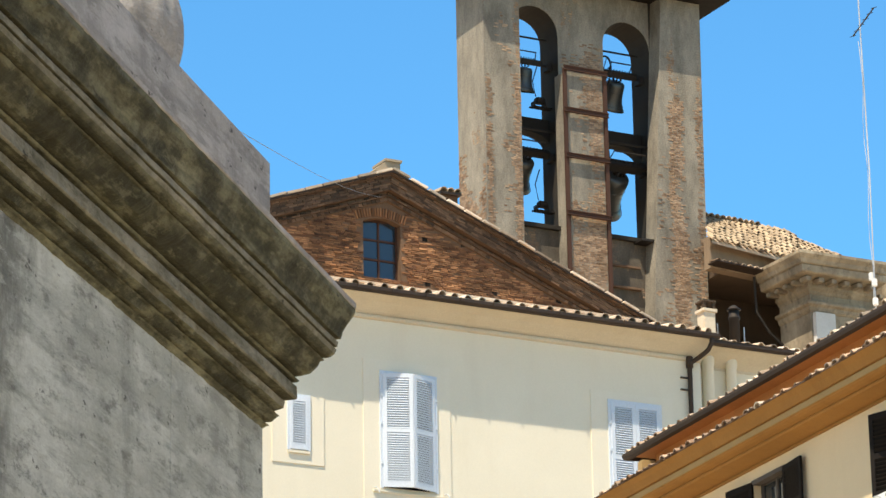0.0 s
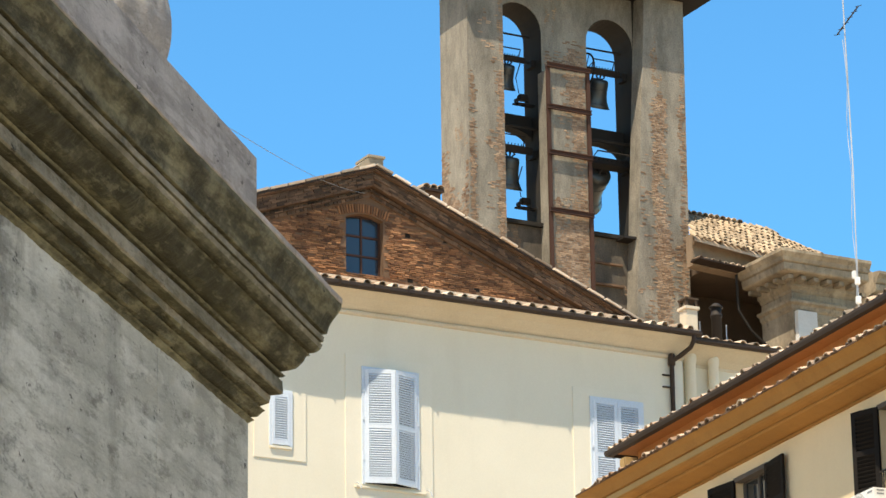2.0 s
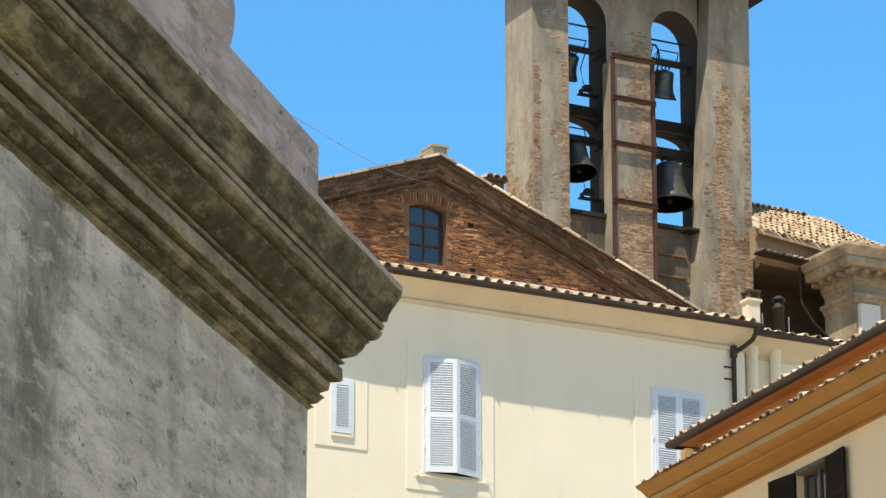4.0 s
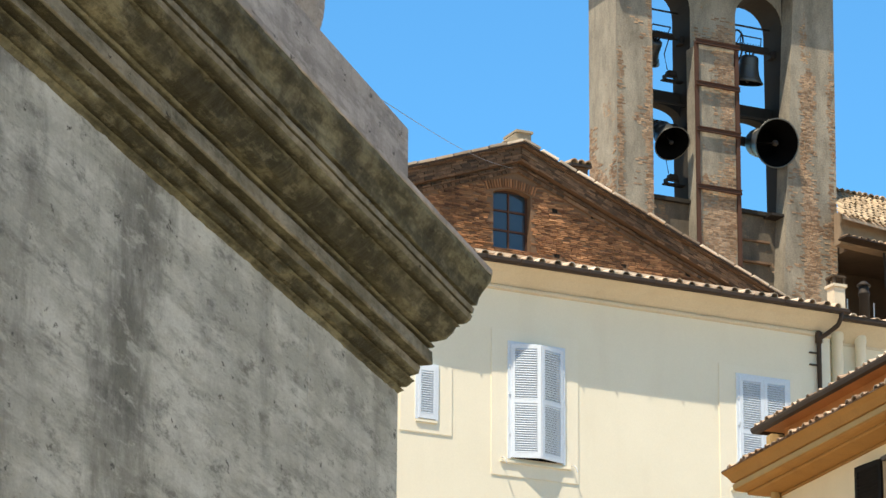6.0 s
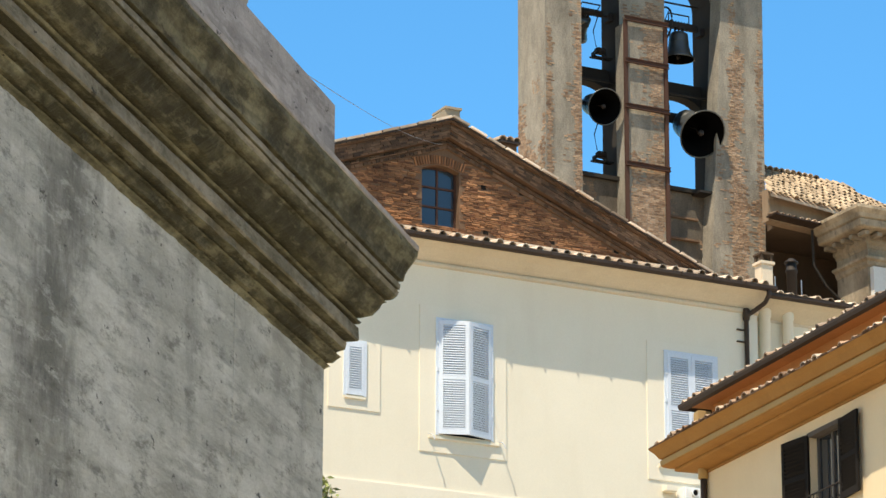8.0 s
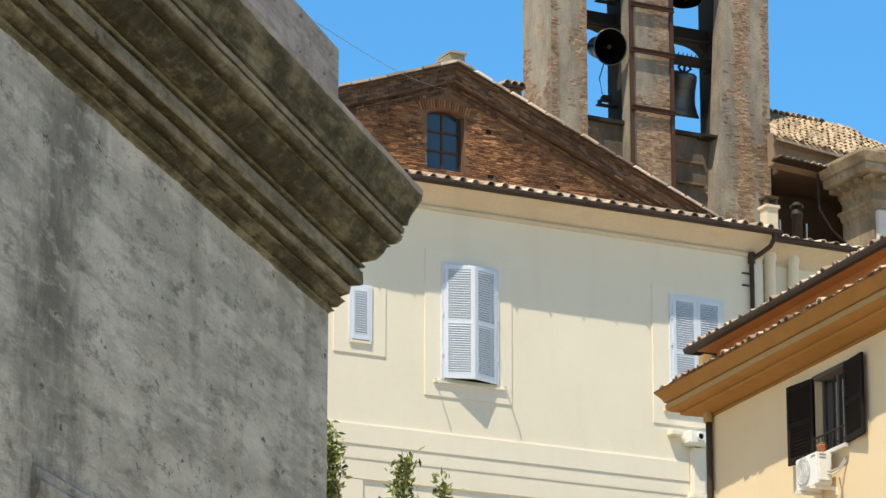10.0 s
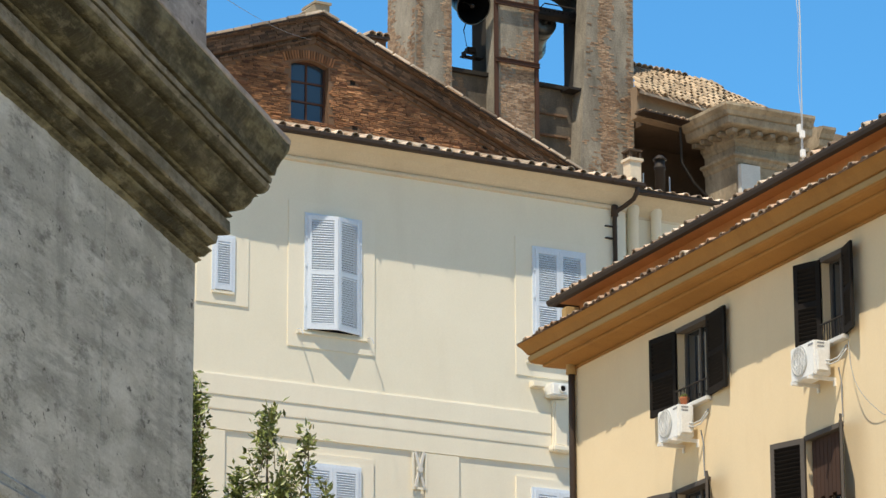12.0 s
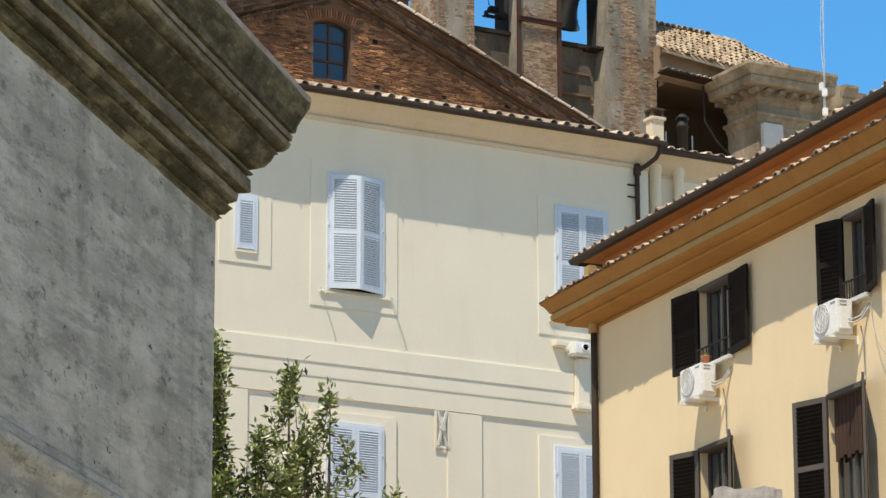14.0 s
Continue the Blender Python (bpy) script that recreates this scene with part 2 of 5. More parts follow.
SHUTTER = plaster("pale_blue_paint", (0.66, 0.72, 0.80), (0.62, 0.68, 0.77), (0.5, 0.53, 0.58), 0.2, rough=0.55, bump=0.08)
DARK_SHUTTER = plaster("weathered_dark_paint", (0.012, 0.010, 0.008), (0.019, 0.015, 0.013), (0.04, 0.035, 0.03), 0.3, rough=0.8, bump=0.25, gloss=0.12)
SHUTTER_EDGE = plaster("bare_grey_wood", (0.11, 0.095, 0.085), (0.08, 0.07, 0.06), (0.04, 0.035, 0.03), 0.5, rough=0.85, bump=0.4)
BRICK = plaster("old_brick", (0.25, 0.115, 0.055), (0.31, 0.15, 0.07), (0.12, 0.058, 0.033), 0.45, vary=0.45, bump=0.5)
# sooty brick, darkened further for shade under the rake and eaves
BRICK_DARK = plaster("soot_shade_brick", (0.095, 0.054, 0.032), (0.13, 0.075, 0.045), (0.045, 0.03, 0.02), 0.5, bump=0.5)
MORTAR = plaster("grey_brown_mortar", (0.15, 0.09, 0.055), (0.19, 0.115, 0.072), (0.08, 0.05, 0.033), 0.5, bump=0.5)
TOWER = brick_field("tower_render_over_brick", (0.19, 0.155, 0.11), (0.21, 0.115, 0.065), (0.44, 0.28, 0.16), (0.24, 0.212, 0.168), 0.70, 0.78,
                    ((9.12, 0.10), (9.92, 0.12), (11.8, 0.5), (14.3, 0.18), (15.12, 0.09)))
TOWER_LOW = brick_field("sooty_brick_and_render", (0.15, 0.115, 0.08), (0.15, 0.085, 0.05), (0.30, 0.19, 0.11), (0.11, 0.09, 0.068), 0.52, 0.6)
# tower render darkened to carry the shade inside the arches
TOWER_IN = plaster("shade_dark_tower_render", (0.022, 0.019, 0.015), (0.034, 0.028, 0.022), (0.012, 0.011, 0.009), 0.5, bump=0.4)
# one church render in two tones: dark for shade, light for sun
CHURCH = plaster("shade_dark_church_render", (0.082, 0.055, 0.036), (0.12, 0.082, 0.055), (0.04, 0.028, 0.019), 0.5, bump=0.4)
CHURCH_LIT = plaster("sunlit_church_render", (0.30, 0.22, 0.15), (0.24, 0.17, 0.115), (0.11, 0.08, 0.055), 0.5, bump=0.4)
TRAVERTINE = plaster("weathered_travertine", (0.38, 0.32, 0.235), (0.28, 0.23, 0.165), (0.08, 0.062, 0.045), 0.6, bump=0.4)
WHITE_STONE = plaster("pale_stone", (0.66, 0.64, 0.6), (0.6, 0.58, 0.54), (0.4, 0.38, 0.35), 0.4, bump=0.2)
RUST = plaster("rusted_steel", (0.075, 0.037, 0.026), (0.10, 0.048, 0.032), (0.04, 0.025, 0.02), 0.5, rough=0.8, bump=0.3, metal=0.3)
BRONZE = plaster("bell_bronze", (0.125, 0.128, 0.122), (0.09, 0.093, 0.088), (0.05, 0.052, 0.048), 0.5, rough=0.4, bump=0.1, local=True, metal=0.6)
IRON = plaster("black_iron", (0.03, 0.027, 0.025), (0.045, 0.038, 0.033), (0.07, 0.045, 0.03), 0.4, rough=0.7, bump=0.2, local=True, metal=0.5)
# near-black bronze that puts the shade of a bell's mouth into colour
BELL_SHADE = plaster("shade_black_bronze", (0.003, 0.003, 0.003), (0.005, 0.005, 0.005), (0.002, 0.002, 0.002), 0.4, rough=1.0, bump=0.1, local=True, gloss=0.0)
# near-black stand-in for unlit depth in rooms, openings and holes
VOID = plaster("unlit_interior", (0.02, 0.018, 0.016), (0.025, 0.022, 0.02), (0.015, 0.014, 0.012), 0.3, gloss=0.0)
WINDOW_DARK = glass_pane("dark_window_glass", (0.03, 0.035, 0.04))
WINDOW_BLUE = glass_pane("blue_grey_window_glass", (0.022, 0.038, 0.055))
WHITE = plaster("white_enamel", (0.80, 0.80, 0.78), (0.76, 0.76, 0.74), (0.6, 0.58, 0.52), 0.25, rough=0.45, bump=0.05)
GREY = plaster("grey_plastic", (0.28, 0.29, 0.30), (0.24, 0.25, 0.26), (0.15, 0.15, 0.15), 0.3, rough=0.6, bump=0.05)
PALE_GREY = plaster("pale_grey_plastic", (0.52, 0.53, 0.52), (0.46, 0.47, 0.46), (0.3, 0.3, 0.29), 0.3, rough=0.6, bump=0.05)
ZINC = plaster("galvanised_metal", (0.62, 0.63, 0.64), (0.55, 0.56, 0.57), (0.4, 0.4, 0.4), 0.3, rough=0.45, bump=0.05, metal=0.4)
CURTAIN = plaster("brown_blind", (0.07, 0.036, 0.024), (0.05, 0.026, 0.018), (0.03, 0.018, 0.014), 0.5, bump=0.3)
POT = plaster("terracotta_pot", (0.5, 0.18, 0.09), (0.45, 0.16, 0.08), (0.3, 0.12, 0.07), 0.3)
BARK = plaster("brown_bark", (0.12, 0.09, 0.06), (0.16, 0.12, 0.085), (0.06, 0.05, 0.035), 0.5, bump=0.6)
# ground out of view, warmed and brightened to bounce light into shade
PAVING = plaster("warm_bounce_paving", (0.40, 0.33, 0.24), (0.44, 0.36, 0.265), (0.29, 0.23, 0.165), 0.5, bump=0.4)


def leaf_material():
    m, n, l, b = nodes_of("glossy_green_leaf")
    g = n.new("ShaderNodeNewGeometry")
    col = blend(n, l, g.outputs["Random Per Island"], (0.045, 0.075, 0.018), (0.32, 0.36, 0.11))
    col = blend(n, l, 0.5, col, blend(n, l, noise_node(n, l, g.outputs["Position"], 2.5, 3), (0.4, 0.5, 0.4), (1.5, 1.4, 1.2)), "MULTIPLY")
    l.new(col, b.inputs["Base Color"])
    b.inputs["Roughness"].default_value = 0.38
    return m


LEAF = leaf_material()


def island_brick(name, low, high, dim=0.55, lit=1.3, patch=0.9):
    """Loose old bricks: each its own tone, soot and washed patches over many of them."""
    m, n, l, b = nodes_of(name)
    g = n.new("ShaderNodeNewGeometry")
    co = g.outputs["Position"]
    col = blend(n, l, g.outputs["Random Per Island"], low, high)
    big = noise_node(n, l, co, patch, 6, (1, 1, 1), 0.65)
    col = blend(n, l, 1.0, col, blend(n, l, step(n, l, big, 0.42, 0.6), (dim, dim * 0.97, dim * 0.94), (lit, lit, lit)), "MULTIPLY")
    fine = noise_node(n, l, co, 40, 4)
    col = blend(n, l, 0.6, col, blend(n, l, fine, (0.5, 0.5, 0.5), (1.5, 1.5, 1.5)), "MULTIPLY")
    l.new(col, b.inputs["Base Color"])
    b.inputs["Roughness"].default_value = 0.93
    relief(n, l, b, fine, 0.4, 0.01)
    return m


BRICK_ISLANDS = island_brick("old_brick_varied", (0.13, 0.055, 0.027), (0.44, 0.22, 0.105), 0.45, 1.35, 0.6)
# sooty bricks that also carry the rake's shade in their tone
BRICK_SOOT_SHADE = island_brick("soot_shade_brick_varied", (0.055, 0.034, 0.021), (0.22, 0.13, 0.078), 0.6, 1.15)
BRICK_TOWER = island_brick("tower_brick_varied", (0.20, 0.12, 0.075), (0.42, 0.29, 0.19), 0.75, 1.15, 1.6)

# ---- building blocks ----
PAL = pose(-2.7, 66.0, 0, 0, 0, 29.2)      # along the cream facade; y runs into the house
YEL = pose(2.05, 56.5, 0, 0, 0, -66.6)     # along the yellow facade
GATE = pose(-1.82, 24.6, 0, 0, 0, 77.3)    # along the shaded stone wall


def thing(name, m, label, category, group="", kind=""):
    ob = new(name)
    ob.matrix_basis = m
    return tagged(ob, label, category, group, kind)


def part(name, bm, material, parent, label="", smooth=False, kind=""):
    me = bpy.data.meshes.new(name)
    bmesh.ops.recalc_face_normals(bm, faces=bm.faces)
    if smooth:
        for f in bm.faces:
            f.smooth = True
    bm.to_mesh(me)
    bm.free()
    me.materials.append(material)
    ob = new(name, me)
    ob.parent = parent
    return tagged(ob, label, kind=kind)


def piece(name, me, m, parent):
    """One of many alike pieces, on shared mesh data."""
    ob = new(name, me)
    ob.parent, ob.matrix_basis = parent, m
    return ob


def mesh_of(name, bm, material, smooth=False):
    bmesh.ops.recalc_face_normals(bm, faces=bm.faces)
    me = bpy.data.meshes.new(name)
    for f in bm.faces:
        f.smooth = smooth
    bm.to_mesh(me)
    bm.free()
    me.materials.append(material)
    return me


def box(bm, x0, x1, y0, y1, z0, z1, m=None):
    v = [bm.verts.new((x, y, z)) for x in (x0, x1) for y in (y0, y1) for z in (z0, z1)]
    for a in ((0, 1, 3, 2), (4, 6, 7, 5), (0, 4, 5, 1), (2, 3, 7, 6), (0, 2, 6, 4), (1, 5, 7, 3)):
        bm.faces.new([v[i] for i in a])
    if m is not None:
        bmesh.ops.transform(bm, matrix=m, verts=v)
    return bm


def boxes(*spans):
    bm = bmesh.new()
    for s in spans:
        box(bm, *s)
    return bm


def soft_box(x0, x1, y0, y1, z0, z1, r=0.01, bm=None):
    own = bmesh.new()
    box(own, x0, x1, y0, y1, z0, z1)
    bmesh.ops.bevel(own, geom=own.edges[:], offset=r, segments=2, affect="EDGES")
    return own


def prism(bm, outline, y0, y1):
    """A closed outline in x and z, extruded along y."""
    a = [bm.verts.new((x, y0, z)) for x, z in outline]
    b = [bm.verts.new((x, y1, z)) for x, z in outline]
    bm.faces.new(a), bm.faces.new(b[::-1])
    for i in range(len(a)):
        j = (i + 1) % len(a)
        bm.faces.new((a[i], b[i], b[j], a[j]))
    return bm


def lathe(bm, profile, sides=24, m=None, caps=True):
    rings = []
    for r, z in profile:
        rings.append([bm.verts.new((r * math.cos(2 * math.pi * k / sides), r * math.sin(2 * math.pi * k / sides), z)) for k in range(sides)])
    for a, b in zip(rings, rings[1:]):
        for k in range(sides):
            j = (k + 1) % sides
            bm.faces.new((a[k], a[j], b[j], b[k]))
    for ring in (rings[0], rings[-1]) if caps else ():
        bm.faces.new(ring)
    if m is not None:
        bmesh.ops.transform(bm, matrix=m, verts=[v for ring in rings for v in ring])
    return bm


def tube(bm, path, r, sides=8):
    pts = [Vector(p) for p in path]
    rings = []
    for i, p in enumerate(pts):
        d = (pts[min(i + 1, len(pts) - 1)] - pts[max(i - 1, 0)]).normalized()
        q = d.to_track_quat("Z", "Y")
        rad = r[i] if isinstance(r, (list, tuple)) else r
        rings.append([bm.verts.new(p + q @ Vector((rad * math.cos(2 * math.pi * k / sides), rad * math.sin(2 * math.pi * k / sides), 0))) for k in range(sides)])
    for a, b in zip(rings, rings[1:]):
        for k in range(sides):
            j = (k + 1) % sides
            bm.faces.new((a[k], a[j], b[j], b[k]))
    bm.faces.new(rings[0]), bm.faces.new(rings[-1])
    return bm


def pierced(bm, x0, x1, z0, z1, y0, y1, holes):
    """A wall slab with rectangular openings (x0, x1, z0, z1), as one closed skin."""
    xs = sorted({x0, x1, *[min(max(h[k], x0), x1) for h in holes for k in (0, 1)]})
    zs = sorted({z0, z1, *[min(max(h[k], z0), z1) for h in holes for k in (2, 3)]})
    made = {}

    def at(i, k, y):
        if (i, k, y) not in made:
            made[i, k, y] = bm.verts.new((xs[i], y, zs[k]))
        return made[i, k, y]

    def solid(i, k):
        if not (0 <= i < len(xs) - 1 and 0 <= k < len(zs) - 1):
            return False
        x, z = (xs[i] + xs[i + 1]) / 2, (zs[k] + zs[k + 1]) / 2
        return not any(h[0] < x < h[1] and h[2] < z < h[3] for h in holes)

    for i in range(len(xs) - 1):
        for k in range(len(zs) - 1):
            if not solid(i, k):
                continue
            for y in (y0, y1):
                bm.faces.new((at(i, k, y), at(i + 1, k, y), at(i + 1, k + 1, y), at(i, k + 1, y)))
            for a, b, c, d, e, f in ((i - 1, k, i, k, i, k + 1), (i + 1, k, i + 1, k, i + 1, k + 1), (i, k - 1, i, k, i + 1, k), (i, k + 1, i, k + 1, i + 1, k + 1)):
                if not solid(a, b):
                    bm.faces.new((at(c, d, y0), at(e, f, y0), at(e, f, y1), at(c, d, y1)))
    return bm


def run(bm, profile, x0, x1, side=None, wobble=None, steps=1):
    """A moulding along x with profile (out, z). side: it turns a mitred corner there ('lo' or 'hi') and runs back to that y."""
    end, back = side if side else (None, 0)
    n = len(profile)
    rows = []
    if end == "lo":
        rows.append([(x0 - q, back, z) for q, z in profile])
    for k in range(steps + 1):
        f = k / steps
        row = []
        for q, z in profile:
            a = x0 - q if end == "lo" else x0
            b = x1 + q if end == "hi" else x1
            row.append((a + (b - a) * f, -q, z))
        rows.append(row)
    if end == "hi":
        rows.append([(x1 + q, back, z) for q, z in profile])
    if wobble:
        rows = [[wobble(i, p) for i, p in enumerate(row)] for row in rows]
    made = [[bm.verts.new(p) for p in row] for row in rows]
    for a, b in zip(made, made[1:]):
        for k in range(n):
            j = (k + 1) % n
            bm.faces.new((a[k], a[j], b[j], b[k]))
    bm.faces.new(made[0]), bm.faces.new(made[-1])
    return bm


def coppo(length=0.48, r0=0.095, r1=0.075, thick=0.016, sides=6):
    """A half-round tile that lies along +y, its wide mouth at y = 0."""
    bm = bmesh.new()
    rows = []
    for y, r in ((0, r0), (length, r1)):
        outer = [(r * math.cos(math.pi * k / sides), y, r * math.sin(math.pi * k / sides)) for k in range(sides + 1)]
        inner = [((r - thick) * math.cos(math.pi * k / sides), y, (r - thick) * math.sin(math.pi * k / sides)) for k in range(sides, -1, -1)]
        rows.append([bm.verts.new(p) for p in outer + inner])
    n = len(rows[0])
    for k in range(n):
        j = (k + 1) % n
        bm.faces.new((rows[0][k], rows[0][j], rows[1][j], rows[1][k]))
    for r in rows:
        for k in range(sides):
            bm.faces.new((r[k], r[k + 1], r[n - 2 - k], r[n - 1 - k]))
    return bm


# ---- ground ----
bm = bmesh.new()
bmesh.ops.create_grid(bm, x_segments=8, y_segments=8, size=1800)
part("ground", bm, PAVING, None, "unseen paving of the square, toned warm to bounce light", kind="structure")

# ---- unseen plain houses added to close the square and bounce warm light ----
for x, y, turn, wide in ((0, -28, 0, 70), (34, 4, 90, 52), (-42, -2, 90, 52)):
    h = thing("bounce_house", pose(x, y, 0, 0, 0, turn), "unseen plain ochre house added to bounce warm light", "house", "houses round the square")
    part("wall", boxes((-wide / 2, wide / 2, -4, 4, 0, 15)), YELLOW, h)
    part("roof", prism(bmesh.new(), [(-wide / 2 - 0.5, 15), (wide / 2 + 0.5, 15), (wide / 2 - 3, 17), (-wide / 2 + 3, 17)], -4.5, 4.5), TILE, h)

# ---- the stone gateway ----


def stone_gateway():
    gate = thing("stone_gateway", GATE, "weathered travertine gateway with a mossy moulded cornice", "gateway")
    part("wall", boxes((-5.6, -2.05, 0.0025, 3.5, 0, 8.3)), STONE_WALL, gate, "lime-washed stone panel with dark rain streaks")
    for a, b in ((-13, -5.6), (-2.05, 0)):
        part("corner_strip", boxes((a, b, 0, 3.5, 0, 8.3)), STONE_WALL, gate)
    profile = [(-0.3, 8.2), (0.0, 8.235), (0.018, 8.255), (0.036, 8.268), (0.012, 8.275), (0.015, 8.288), (0.045, 8.30), (0.075, 8.342), (0.094, 8.352), (0.060, 8.36), (0.062, 8.378), (0.098, 8.392), (0.120, 8.411), (0.126, 8.464),
               (0.085, 8.470), (0.085, 8.482), (0.185, 8.488), (0.198, 8.50), (0.196, 8.588), (0.150, 8.594), (0.148, 8.612), (0.20, 8.618), (0.214, 8.632), (0.175, 8.640), (0.18, 8.655), (0.232, 8.668), (0.274, 8.700), (0.318, 8.757), (0.344, 8.798), (0.364, 8.812),
               (0.328, 8.818), (0.33, 8.83), (0.385, 8.834), (0.401, 8.844), (0.424, 8.872), (0.436, 8.905), (0.395, 8.911), (0.397, 8.922), (0.438, 8.928), (0.442, 8.968), (0.385, 8.974), (0.388, 8.990), (0.456, 8.994), (0.460, 9.005), (0.47, 9.05), (0.489, 9.098), (0.525, 9.16),
               (0.543, 9.2), (0.546, 9.243), (0.536, 9.252), (-0.3, 9.30)]

    def worn_top(i, p):
        k = noise.noise(Vector(p) * 3.0) * 0.004
        return (p[0], p[1] - k, p[2] + k)

    def worn(i, p):
        if i in (0, len(profile) - 1):
            return p
        v = Vector(p)
        k = noise.noise(v * 2.3) * 0.008 + noise.noise(v * 7.0) * 0.006 + noise.noise(v * 19.0) * 0.005
        if 25 <= i <= 28 or 6 <= i <= 7 or 11 <= i <= 12:
            k += 0.02 * noise.noise(Vector((p[0] * 4.2, i * 0.35, 3.1))) + 0.006 * noise.noise(Vector((p[0] * 11, i * 0.6, 8.0)))
        return (p[0] + k * 0.4, p[1] - k, p[2] - k * 0.6)

    bm = run(bmesh.new(), profile, -13, 0, ("hi", 3.5), worn, 420)
    bm.faces.ensure_lookup_table()
    for i, f in enumerate(bm.faces):
        f.material_index = 1 if i % len(profile) in (12, 16, 17, 22, 34, 38) else 0
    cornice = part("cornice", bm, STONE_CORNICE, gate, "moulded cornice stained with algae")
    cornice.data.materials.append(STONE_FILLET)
    bm = run(bmesh.new(), [(0.3, 9.25), (0.545, 9.243), (0.552, 9.248), (0.552, 9.285), (0.54, 9.295), (0.3, 9.31)], -13, 0, ("hi", 3.5), worn_top, 200)
    part("top_fillet", bm, STONE_TOP, gate, "pale grey upper fillet")
    bm = bmesh.new()
    box(bm, -13, 0.05, -0.05, 3.2, 9.2, 10.27)
    bmesh.ops.bisect_plane(bm, geom=bm.verts[:] + bm.edges[:] + bm.faces[:], plane_co=(-2, 0, 0), plane_no=(1, 0, 0))
    bmesh.ops.bevel(bm, geom=bm.edges[:], offset=0.02, segments=2, affect="EDGES")
    part("attic_block", bm, STONE_TOP, gate, "pale grey stone block")
    bm = run(bmesh.new(), [(-0.1, 5.62), (0.0, 5.64), (0.015, 5.70), (0.05, 5.76), (0.055, 5.82), (0.03, 5.85), (0.03, 5.90), (0.0, 5.93), (-0.1, 5.93)], -5.6, -2.05, None, None, 1)
    part("panel_moulding", bm, STONE_WALL, gate)
    # a ribbed scroll that rises over the attic
    bm = bmesh.new()
    bmesh.ops.create_uvsphere(bm, u_segments=64, v_segments=32, radius=1.0)
    for v in bm.verts:
        rib = 1 + 0.035 * math.cos(17 * v.co.x)
        v.co = Vector((v.co.x * 0.62, v.co.y * 0.45 * rib, v.co.z * 0.62 * rib))
    bmesh.ops.translate(bm, verts=bm.verts, vec=(-1.70, 0.55, 10.72))
    part("scroll", bm, STONE_TOP, gate, "ribbed stone scroll", smooth=True)


stone_gateway()

# ---- the cream palazzo ----
UPPER = [(0.03, 1.15, 18.15, 20.40), (5.11, 6.23, 18.15, 20.40)]
LOWER = [(0.03, 1.15, 12.9, 15.5), (5.05, 6.17, 12.9, 15.5)]
SMALL = [(-1.93, -1.57, 18.70, 19.72)]


